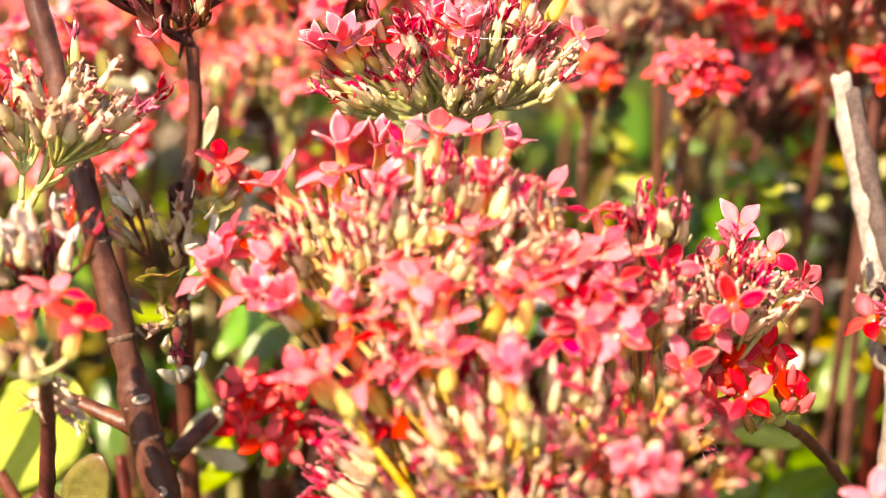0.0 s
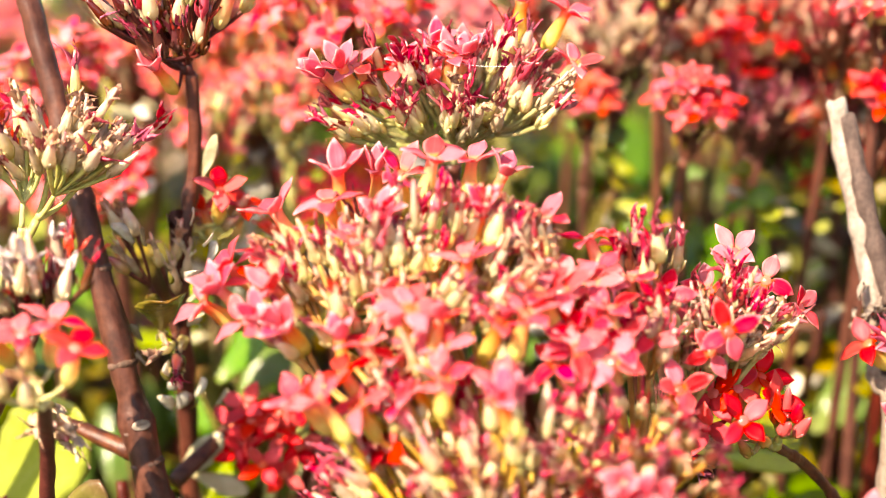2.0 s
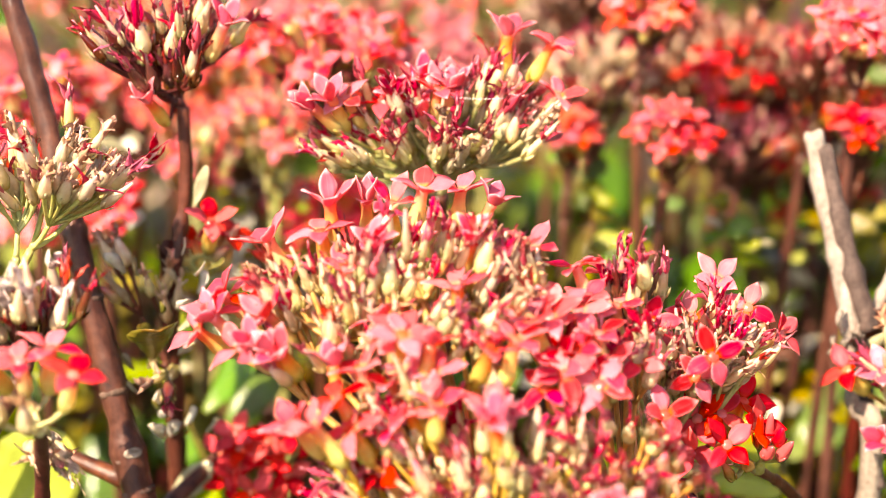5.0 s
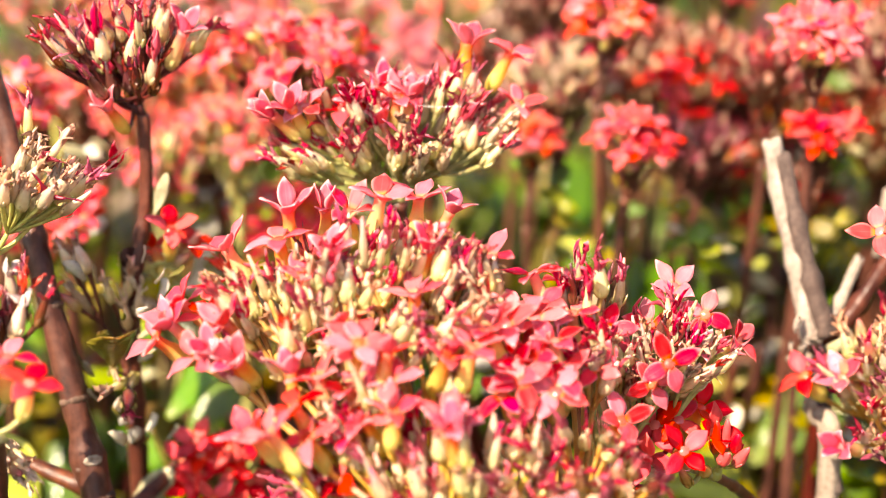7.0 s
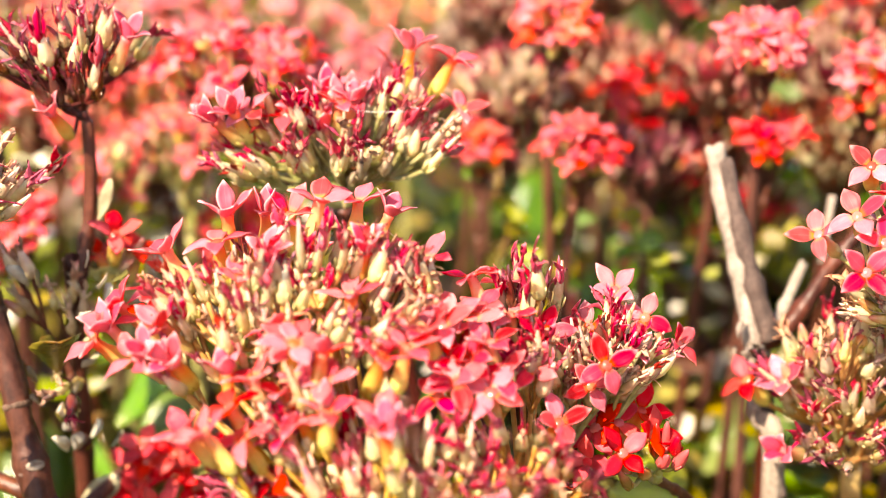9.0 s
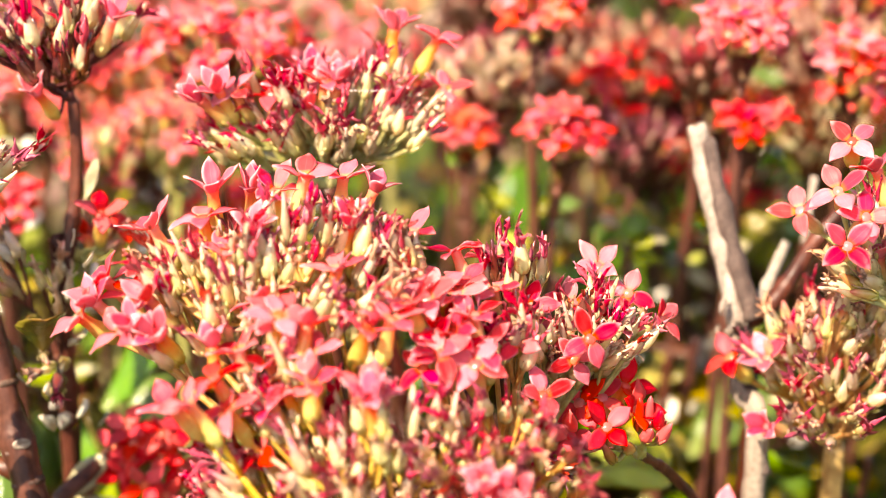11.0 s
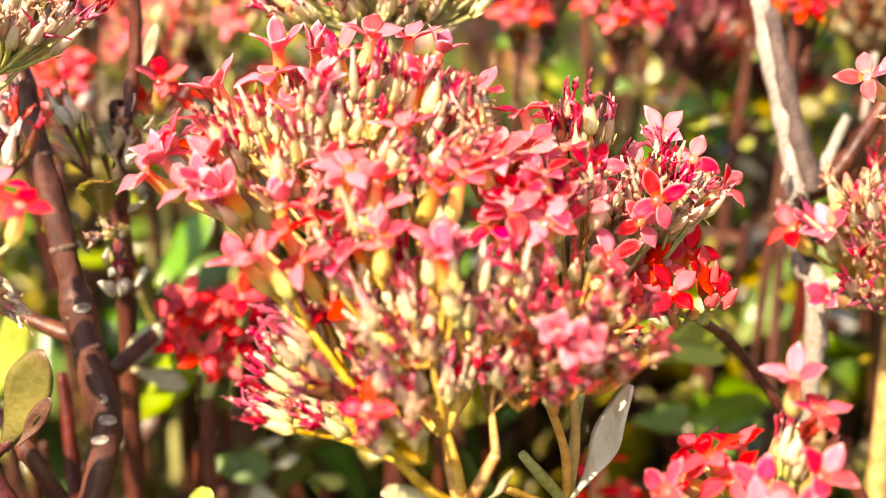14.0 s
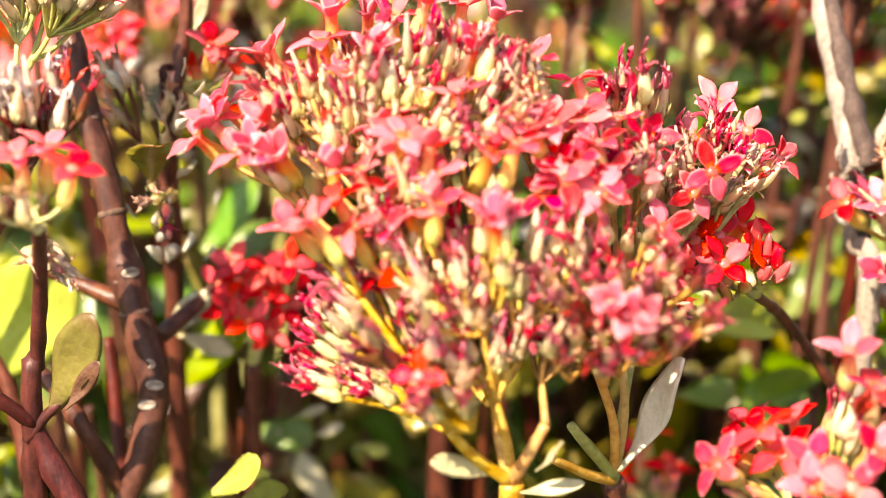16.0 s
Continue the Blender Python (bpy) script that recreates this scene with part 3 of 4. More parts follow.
# ---------------------------------------------------------------- the head beside it
beside = plant_at(0.06, 0.02, "kalanchoe with red flowers and many dry pods")
KNOT = (46, -7, 349)
stem(beside, [(70, 30, 0), (64, 20, 160), (56, 6, 290), KNOT], [4.8, 4.2, 3.4, 2.8], "brown", (0.4, 0.7, 0.97), 5)
RIGHT_CYME = [
    ("F", 23, -1, 451), ("F", 29, -9, 441), ("F", 35, -6, 442), ("F", 42, -5, 440), ("Q", 32, -19, 435), ("Q", 25, -25, 429),
    ("F", 37, -25, 429), ("Q", 53, -14, 417), ("Q", 33, 0, 448), ("Q", 41, 4, 445), 
    ("Q", 28, -22, 432), ("C", 41, -53, 412), ("C", 38, -51, 414), ("C", 44, -53, 411), ("F", 22, -20, 442),
]
head(beside, KNOT, (46, 8, 395), RIGHT_CYME, [
    ("WTMM", 20, 44, -9, 430, 9, 9, 5), ("FQ", 6, 31, -15, 438, 12, 6, 6), ("Q", 3, 36, -22, 432, 12, 5, 5), ("MMV", 14, 48, 1, 443, 9, 8, 6), ("WMT", 12, 20, -6, 444, 6, 8, 9),
    ("TMWNM", 40, 40, -36, 413, 19, 13, 12), ("NVMN", 28, 49, -46, 411, 12, 11, 9), ("NMV", 18, 36, -47, 404, 15, 11, 7), ("NMWT", 9, 40, -10, 393, 11, 9, 5), ("NMTM", 18, 31, -32, 400, 13, 8, 6), ("NMT", 7, 54, 1, 393, 7, 6, 4), ("NMW", 8, 58, 1, 396, 7, 7, 4),
], random.Random(3), "yellow", 0.52, 0.5, 0.8, 6, 1.0, ((39, -17, 384), (46, -5, 385)))
head(beside, KNOT, (61, 9, 411), [
    ("Q", 57, 2, 426, -0.1, -0.85, 0.5), ("F", 69, 19, 437, -0.2, -0.6, 0.75), ("Q", 76, 14, 432, -0.1, -0.8, 0.55), ("Q", 85, 15, 425, 0.5, -0.6, 0.6), ("Q", 51, -1, 434, -0.3, -0.7, 0.6), ("F", 62, 8, 432, -0.2, -0.6, 0.7), ("Q", 64, -9, 429, 0.0, -0.85, 0.5), ("C", 73, 8, 425, 0.4, -0.6, 0.7), ("F", 47, -13, 430, -0.1, -0.8, 0.6), ("Q", 61, -7, 423, 0.1, -0.9, 0.35)],
    [("TWTTM", 28, 59, 2, 426, 13, 8, 5), ("TWTM", 18, 71, 5, 423, 9, 7, 5), ("MVM", 9, 64, 7, 431, 10, 6, 4), ("TTWM", 14, 61, 4, 418, 15, 5, 4)], random.Random(33), "green", 0.8, 0.4, 0.8, 7, 0.94, ((47, -3, 390), (51, 0, 392)))
stem(beside, [(34, -18, 369), (41, -12, 358), (46, -8, 350)], [1.2, 1.4, 1.7], "green", (), 501)
stem(beside, [(30, -22, 362), (39, -14, 354), (46, -8, 349)], [1.0, 1.2, 1.5], "yellow", (), 502)
leaf(beside, "white", 3, (47, -10, 353), (17, -8, 33), 47, 0.95, "pale dry strap leaf")

# ---------------------------------------------------------------- scarlet head low at the side
low_side = plant_at(0.17, 0.05, "kalanchoe with a small bright red flower head")
KNOT = (79, 4, 394)
stem(low_side, [(190, 60, 0), (188, 58, 180), (133, 21, 326), (110, 22, 355), (91, 15, 381), KNOT], [3.0, 2.6, 1.8, 1.5, 1.4, 1.2], "brown", (0.62, 0.8, 0.92), 7)
head(low_side, KNOT, (75, 7, 387), [
    ("R", 69, -7, 406, 0.0, -0.8, 0.55), ("R", 61, -5, 403, -0.5, -0.7, 0.4), ("R", 69, 2, 410, -0.1, -0.5, 0.8), ("R", 77, 1, 407, 0.4, -0.6, 0.6), ("R", 64, 4, 407, -0.4, -0.5, 0.7), ("R", 75, 9, 409, 0.3, -0.3, 0.9)],
    [("J", 6, 82, -1, 404, 5, 5, 3), ("B", 3, 71, -2, 399, 6, 4, 3)], random.Random(4), "green", 0.5, 0.2)

# ---------------------------------------------------------------- the head just behind
behind = plant_at(-0.005, 0.07, "kalanchoe with a fading pink and maroon flower head")
KNOT = (2, 54, 448)
stem(behind, [(0, 80, 0), (4, 74, 200), (4, 66, 330), KNOT], [4.5, 4, 3.2, 2.6], "brown", (0.4, 0.7), 9)
head(behind, KNOT, (1, 59, 450), [
    ("C", -24, 43, 475), ("C", -28, 42, 473), ("C", -2, 48, 470), ("C", 20, 50, 472), ("C", 19, 55, 487), ("F", 30, 55, 486), ("F", 32, 50, 475), ("R", -12, 48, 474), ("F", -21, 44, 476)], [
    ("WMWM", 20, -18, 46, 464, 12, 10, 6), ("WUMW", 28, 4, 47, 466, 17, 12, 7), ("WTUM", 20, 22, 48, 467, 9, 9, 7), ("WNM", 12, 14, 52, 477, 8, 8, 7), ("NMW", 12, -9, 49, 473, 10, 10, 6), ("CF", 6, 3, 49, 474, 17, 6, 6), ("UM", 8, 2, 42, 462, 14, 6, 3),
], random.Random(5), "green", 0.62, 0.5)

# ---------------------------------------------------------------- fading heads at the side
fading = plant_at(-0.12, 0.02, "kalanchoe with a faded cream and brown seed head")
KNOT = (-99, 16, 440)
stem(fading, [(-150, 60, 0), (-150, 56, 200), (-128, 36, 372), KNOT], [4, 3.6, 3, 2.2], "green", (0.5,), 11)
head(fading, KNOT, (-94, 26, 446), [("M", -71, 33, 462, 0.7, -0.2, 0.5), ("M", -88, 37, 474, 0.1, -0.1, 1.0)], [
    ("UUTUW", 26, -89, 18, 463, 17, 12, 5), ("UDM", 8, -76, 22, 460, 6, 8, 4), ("UW", 9, -99, 17, 461, 8, 9, 5), ("UUM", 10, -87, 20, 469, 13, 6, 3),
], random.Random(6), "green", 0.4, 0.3, 0.75, 12)
husks = plant_at(-0.1, -0.03, "kalanchoe head dried to whitish papery husks")
KNOT = (-93, -10, 424)
stem(husks, [(-170, 0, 0), (-160, -6, 250), (-128, -12, 358), KNOT], [3.4, 3, 2.4, 2], "brown", (0.6,), 12)
head(husks, KNOT, (-89, -8, 420), [], [("HHHVH", 17, -86, -11, 443, 11, 9, 5), ("HHHD", 8, -96, -11, 442, 6, 8, 5), ("V", 5, -87, -13, 437, 9, 6, 3)], random.Random(7), "brown", 0.5, 0.35, 0.8)
front_red = plant_at(-0.09, -0.04, "kalanchoe with a few large coral red flowers")
KNOT = (-84, -30, 421)
stem(front_red, [(-104, -6, 0), (-100, -8, 200), (-94, -11, 364), (-92, -10, 380), (-88, -17, 403), KNOT], [4.6, 4.0, 2.6, 1.9, 1.8, 1.5], "maroon", (0.7,), 13)
head(front_red, KNOT, (-91, -3, 412), [("R", -75, -35, 436, 0.3, -0.25, 0.9), ("Q", -87, -31, 438, 0.0, -0.3, 0.9), ("Q", -95, -28, 436, -0.3, -0.4, 0.85), ("Q", -82, -24, 437, 0.1, 0.0, 1.0), ("T", -84, -42, 430, 0.05, -0.2, 1.0), ("T", -91, -38, 430, -0.1, -0.2, 1.0)],
    [("DUO", 8, -90, -15, 409, 8, 7, 4)], random.Random(8), "green", 0.4, 0.4, 1.0, 9, 0.98)
leaf(front_red, "tawny", 2, (-89, -12, 367), (14, -1, 27), 74, 0.8, "olive leaf with a dry brown edge")
leaf(front_red, "dry", 3, (-84.5, -16, 370.5), (11, -0.5, 15), 76, 0.42, "shrivelled dark brown leaf edge")
stem(front_red, [(-95, -12, 360), (-91, -12, 366), (-86, -12.5, 371)], [1.7, 1.3, 0.9], "maroon", (), 503)

# ---------------------------------------------------------------- the tall brown stem
tall = plant_at(-0.09, 0.04, "tall brown woody kalanchoe stem with leaf scars")
stem(tall, [(-86, 40, 0), (-85, 38, 120), (-84, 26, 230), (-82, 12, 300), (-78, 5, 328), (-72, 8, 346), (-69, 13, 362), (-72, 16, 375), (-76, 21, 391), (-80, 26, 408), (-87, 35, 433), (-97, 49, 470), (-104, 57, 494), (-109, 63, 511)],
    [5.4, 4.8, 4.4, 3.8, 3.5, 3.5, 4.4, 4.2, 3.9, 3.6, 3.2, 2.9, 2.7, 2.4], "brown", (0.30, 0.42, 0.55, 0.68, 0.8), 15)
stem(tall, [(-77, 6, 337), (-88, 4, 360), (-100, 17, 367)], [2.4, 2.2, 1.9], "brown", (0.5,), 16)
stem(tall, [(-76, 20, 382), (-86, 24, 385), (-98, 30, 387)], [2.4, 2.0, 1.6], "brown", (), 17)
stem(tall, [(-81, 24, 330), (-83, 32, 351), (-85, 38, 365)], [2.0, 1.8, 1.4], "maroon", (), 18)
stem(tall, [(-69, 29, 370), (-61, 41, 374), (-52, 54, 380)], [2.4, 2.0, 1.6], "brown", (), 19)

for (x, y, z), r in (((-73.5, 18, 381), 4.15), ((-75.6, 20.5, 389), 3.95), ((-79.3, 25, 405), 3.65), ((-85.3, 33, 427), 3.3), ((-91.6, 41.4, 450), 3.1)):
    v, f = lathe([(-1.1 * MM, (r - 0.3) * MM), (-0.5 * MM, (r + 0.12) * MM), (0, (r + 0.24) * MM), (0.35 * MM, (r + 0.1) * MM), (0.9 * MM, (r - 0.3) * MM)], 18, 0.03, 5)
    part("leaf_scar_ring", mesh("leaf_scar_ring", v, f, STALK["scar"]), tall, aimed(Vector((x, y, z)) * MM - tall.location, Vector((-4.2, 5.5, 17)), 0.3), "paler ring left by a fallen leaf pair")
stem(front_red, [(-93, -11, 364), (-97, -14, 369), (-105, -17, 377)], [2.2, 1.8, 1.5], "maroon", (), 41)
stem(front_red, [(-84, -14, 343), (-90, -12, 354), (-94, -11, 364)], [3.6, 3.0, 2.4], "maroon", (0.4,), 42)
stem(tall, [(-114, 27, 366), (-108, 23, 355), (-102, 14, 330)], [1.6, 2.0, 2.4], "brown", (0.5,), 43)
for k, at in enumerate(((-70, 11, 370), (-68, 9, 365), (-70, 8, 360), (-74, 17, 392))):
    v, f = lathe([(0, 1.9 * MM), (0.22 * MM, 1.7 * MM), (0.34 * MM, 1.1 * MM), (0.1 * MM, 0.5 * MM), (0.05 * MM, 0.1 * MM)], 14, 0.07, 2)
    part("leaf_scar", mesh("leaf_scar", v, f, STALK["dead"]), tall, Matrix.Translation(Vector(at) * MM - tall.location) @ Euler((radians(78), 0, radians(-15 + 14 * k))).to_matrix().to_4x4() @ Matrix.Diagonal((1.2, 0.8, 1, 1)), "pale oval leaf scar")

# ---------------------------------------------------------------- the dark head on its stem
dark = plant_at(-0.07, 0.06, "kalanchoe with a dark maroon withered head")
KNOT = (-63, 54, 471)
stem(dark, [(-74, 60, 0), (-72, 58, 220), (-68, 49, 424), (-67, 46, 425), (-63, 52, 450), KNOT], [3.6, 3.2, 2.3, 1.9, 1.8, 1.6], "brown", (0.6, 0.8), 21)
head(dark, KNOT, (-66, 61, 460), [("C", -52, 52, 491), ("C", -70, 47, 474)], [
    ("VNMV", 20, -68, 51, 485, 16, 12, 7), ("VNMK", 16, -62, 56, 491, 16, 12, 7), ("VNK", 11, -79, 52, 488, 7, 9, 6)], random.Random(9), "maroon", 0.55, 0.3, 0.8)
leaf(dark, "pale", 3, (-61, 49, 445), (0.35, 0.1, 0.85), 60, 0.32)
head(dark, (-65, 49, 432), (-59, 50, 430), [("R", -56, 45, 443), ("R", -52, 52, 437), ("R", -62, 54, 435)], [("B", 4, -53, 52, 435, 5, 4, 4)], random.Random(10), "green", 0.55)
head(dark, (-69, 42, 406), (-69, 44, 410), [], [("TDB", 5, -80, 41, 431, 6, 6, 9), ("TD", 5, -69, 43, 428, 6, 6, 9), ("TVB", 6, -66, 28, 406, 6, 6, 8)], random.Random(12), "brown", 0.6, 0.22, 0.7)
ry = random.Random(121)
for k in range(26):
    h = ry.uniform(385, 440)
    a = ry.uniform(-2.9, 0.3)
    leaf(dark, ry.choice(("white", "white", "pale", "olive")), 0, (-70 + 10 * math.cos(a) + ry.uniform(-5, 5), 40 + 10 * math.sin(a), h), (math.cos(a), math.sin(a), ry.uniform(0.2, 1.5)), ry.uniform(-60, 60), ry.uniform(0.11, 0.19), "", THIN)
leaf(dark, "olive", 1, (-70, 32, 411), (0.1, -0.5, 0.7), 10, 0.5)

# ---------------------------------------------------------------- low red head
low_red = plant_at(-0.05, 0.06, "kalanchoe with a deep red flower head in shade")
KNOT = (-48, 49, 353)
stem(low_red, [(-50, 64, 0), (-52, 62, 200), KNOT], [3, 2.6, 2], "brown", (0.6,), 23)
head(low_red, KNOT, (-47, 62, 357), [("R", -52, 44, 384, -0.2, -0.7, 0.6), ("R", -37, 45, 384, 0.2, -0.6, 0.7), ("R", -47, 34, 372, 0.0, -0.9, 0.3), ("R", -56, 45, 378, -0.5, -0.7, 0.5), ("R", -43, 42, 377, 0.1, -0.9, 0.4), ("R", -32, 48, 381, 0.4, -0.6, 0.6), ("R", -54, 40, 372, -0.4, -0.8, 0.3), ("R", -48, 47, 379), ("R", -39, 46, 371, 0.3, -0.8, 0.3), ("R", -42, 38, 367, 0.1, -0.9, 0.2)],
    [("R", 6, -46, 42, 378, 10, 4, 6)], random.Random(13), "green", 0.5, 0.1, 1.0, 9, 0.92)

# ---------------------------------------------------------------- the dead stick
stick = plant_at(0.11, 0.05, "pale weathered dead stem with peeling bark")
KNOT = (110, 43, 413)
stem(stick, [(112, 45, 0), (112, 44, 200), (114, 30, 375), (111, 38, 396), KNOT], [4, 3.6, 2.8, 2.6, 3.2], "dead", (0.9,), 25)
stem(stick, [KNOT, (107, 49, 428), (103, 56, 445), (100, 62, 461)], [3.1, 2.9, 2.7, 2.6], "dead", (0.35, 0.72), 26, "", 3.0, 0.12)
stem(stick, [(113.4, 41, 415), (109.2, 46.8, 429), (105.2, 53.8, 445), (102.4, 59, 458)], [2.8, 2.6, 2.4, 2.1], "grey", (0.3, 0.6), 46, "grey-brown loose bark", 2.5)
stem(stick, [(116, 29, 376), (113, 36, 397), (111, 41, 412)], [2.0, 1.9, 2.2], "grey", (0.4,), 47, "grey-brown loose bark")
stem(stick, [KNOT, (117, 51, 417), (125, 60, 429)], [2.2, 1.6, 1.3], "dead", (0.5,), 27, "", 2.0)
stem(stick, [KNOT, (120, 47, 418), (131, 50, 434), (141, 51, 446)], [3.0, 2.6, 2.2, 1.8], "brown", (0.3, 0.6), 28)
stem(stick, [(134, 74, 425), (137, 80, 443)], [1.2, 1.1], "dead", (), 29)

rp = random.Random(77)
for k in range(9):
    at = (107, 39, 414)
    b = blade(rp.uniform(4, 8) * MM, rp.uniform(2, 4) * MM, leaf_shape, 0.4, rp.uniform(-1, 1), 0.5 * MM, 2, 5, 0, 0.6 * MM, k)
    v, f, _ = moved(b, Matrix.Translation(Vector((at[0] + rp.uniform(-3, 3), at[1] + rp.uniform(-3, 0), at[2] + rp.uniform(-3, 3))) * MM - stick.location) @ Euler((rp.uniform(0, 6), rp.uniform(0, 6), rp.uniform(0, 6))).to_matrix().to_4x4())
    part("bark_flake", mesh("bark_flake", v, f, STALK["dead"]), stick)

# ---------------------------------------------------------------- spider threads
v, f = tube([Vector(p) * MM for p in ((2, 44, 477), (9, 43, 476), (18, 43, 476))], [0.06 * MM] * 3, 5)
m, nt, bsdf = shader("spider silk")
finish(nt, bsdf, ramp(nt, grain(nt, 900.0), [(0.3, (0.6, 0.6, 0.6)), (0.7, (0.85, 0.85, 0.85))]), 0.25)
tagged(new("spider_thread", mesh("spider_thread", v, f, m)), "thin silvery spider thread strung between the flowers", "spider thread")
v, f = tube([Vector(p) * MM for p in ((14, 14, 454), (17, 13, 452), (21, 8, 452))], [0.06 * MM] * 3, 5)
tagged(new("spider_thread", mesh("spider_thread", v, f, m)), "short silvery spider thread between two flower stalks", "spider thread")

# ---------------------------------------------------------------- heads at the other side
cream = plant_at(0.14, 0.04, "kalanchoe with coral flowers over cream seed pods")
KNOT = (137, 38, 380)
stem(cream, [(140, 40, 0), (138, 36, 200), KNOT], [4, 3.6, 2.6], "yellow", (0.6,), 31)
head(cream, KNOT, (136, 39, 384), [
    ("R", 106, 31, 408), ("C", 115, 27, 409), ("C", 115, 21, 393)], [
    ("MTBTW", 44, 129, 28, 415, 16, 13, 11), ("MTNW", 34, 130, 18, 400, 15, 13, 10), ("WMB", 14, 119, 27, 409, 8, 8, 8), ("DTB", 22, 139, 21, 424, 10, 12, 14),
], random.Random(14), "yellow", 0.62)
edge = plant_at(0.16, 0.0, "kalanchoe with coral flowers over shiny cream pods")
KNOT = (144, 9, 422)
stem(edge, [(165, 0, 0), (160, -4, 200), KNOT], [4, 3.6, 2.4], "green", (0.6,), 32)
head(edge, KNOT, (140, 13, 433), [
    ("F", 128, 15, 470, -0.2, -0.6, 0.7), ("F", 124, 9, 459, -0.3, -0.6, 0.6), ("Q", 124, -2, 449, -0.2, -0.8, 0.5), ("F", 130, 5, 454, 0, -0.7, 0.6), ("F", 118, 20, 451, -0.6, -0.4, 0.6), ("Q", 134, 13, 463)],
    [("TWBC", 26, 136, 12, 446, 9, 8, 10), ("TDB", 12, 129, 10, 437, 6, 6, 5)], random.Random(44), "green", 0.6)
corner = plant_at(0.09, -0.03, "kalanchoe with large coral and red flowers in full bloom")
KNOT = (86, -52, 359)
stem(corner, [(90, -30, 0), (90, -36, 200), KNOT], [4, 3.6, 2.6], "green", (0.6,), 33)
head(corner, KNOT, (87, -40, 361), [
    ("Q", 89, -48, 402), ("F", 95, -49, 394), ("R", 74, -42, 380), ("R", 81, -38, 381), ("R", 72, -33, 379), ("Q", 62, -53, 378), ("F", 82, -55, 380),
    ("Q", 94, -58, 384), ("F", 81, -61, 377), ("Q", 89, -61, 377), ("R", 78, -45, 376), ("R", 69, -40, 374)],
    [("BMW", 12, 92, -43, 383, 9, 8, 8), ("B", 8, 70, -47, 371, 8, 8, 5)], random.Random(15), "green", 0.55)
behind_corner = plant_at(0.07, 0.07, "kalanchoe with a small red head low in the bed")
KNOT = (68, 64, 297)
stem(behind_corner, [(70, 70, 0), (70, 70, 200), KNOT], [3, 2.6, 2], "brown", (), 35)
head(behind_corner, KNOT, (68, 65, 300), [("R", 71, 64, 313), ("R", 62, 66, 318), ("R", 65, 73, 320), ("R", 57, 59, 312)], [("B", 5, 72, 62, 309, 5, 5, 4)], random.Random(16), "green", 0.55)

# ---------------------------------------------------------------- heads further back
FAR = "heads further back"


def far_head(label, x, y, z, kinds, n, rx, ry, rz, seed, stalk="twig", size=0.74):
    p = plant_at(x * MM, (y + 10) * MM, label, FAR)
    r = random.Random(seed)
    dried = "K" in kinds
    node = (x + r.uniform(-4, 4), y + 6, z - rz - 22)
    trunk = stem(p, [(x + r.uniform(-25, 25), y + 10, 0), (x + r.uniform(-12, 12), y + 10, 200), node], [2.2, 1.9, 1.5], stalk, (0.5, 0.75), seed)
    head(p, node, (x, y + 5, z - rz - 5), [], [(kinds, n * 2, x, y, z, rx, ry, rz)], r, stalk, 0.7, 0.22, 0.7 if dried else 0.9, 9, 0.6 if dried else size)
    if dried or y >= 140:
        merged(p, "flower_head", [o for o in p.children_recursive if o is not trunk])


far_head("blurred mass of pink kalanchoe flowers", -29, 103, 475, "FFFFRB", 34, 24, 15, 11, 51)
far_head("pink kalanchoe head behind the tall stem", -101, 105, 463, "FF", 8, 8, 8, 8, 52)
far_head("pink kalanchoe head at the edge of the bed", -115, 95, 458, "FF", 7, 7, 7, 9, 53)
far_head("pale pink and white kalanchoe head", -58, 141, 439, "FFDW", 18, 14, 12, 10, 54)
far_head("small coral red kalanchoe head", 69, 93, 454, "FFR", 12, 11, 8, 7, 55)
far_head("small deep red kalanchoe flower head", 86, 138, 459, "R", 6, 5, 6, 6, 56)
far_head("deep red kalanchoe head in full bloom", 123, 93, 456, "R", 10, 10, 8, 6, 57)
far_head("pink kalanchoe head with yellow throats", 117, 89, 484, "FF", 13, 13, 9, 6, 58)
far_head("coral kalanchoe head with orange tubes", 62, 110, 487, "SF", 14, 12, 9, 7, 59)
far_head("small scarlet kalanchoe head among leaves", 123, 181, 400, "S", 5, 8, 7, 5, 60, "twig", 0.8)
far_head("small coral kalanchoe head", 41, 126, 446, "FS", 10, 8, 8, 9, 61)
far_head("pink kalanchoe head further back in the bed", 6, 181, 459, "F", 12, 10, 10, 9, 62)
far_head("beige dried kalanchoe head", 51, 137, 460, "DNWDV", 46, 19, 13, 10, 63)
far_head("dark dried kalanchoe head", 110, 168, 454, "KTVVDKKWR", 90, 28, 18, 12, 64)
far_head("dark brown dried kalanchoe head", 77, 181, 459, "KKTVVDKKST", 80, 24, 16, 14, 70)
far_head("maroon kalanchoe head gone to seed", 103, 160, 432, "KTVVDVKKR", 75, 20, 14, 14, 71)
far_head("maroon and red kalanchoe head", 130, 167, 449, "KTVVDVKRT", 80, 22, 14, 16, 72)
far_head("brown kalanchoe head with cream pods", 131, 176, 416, "KTKVDVKTRT", 70, 20, 14, 14, 73)
far_head("brown and beige dried kalanchoe head", 39, 191, 457, "KVTD", 60, 18, 14, 14, 74)
far_head("brown kalanchoe head behind the pink ones", -97, 167, 451, "FVDO", 60, 20, 14, 16, 75)
far_head("beige and pink fading kalanchoe head", -67, 177, 449, "FTFK", 50, 18, 14, 14, 76)
# in the next four dark heads pale T pods stand in for sun glints
far_head("dark kalanchoe head with pale pods as sun glints", 156, 150, 466, "KTKVVDT", 80, 20, 14, 14, 81)
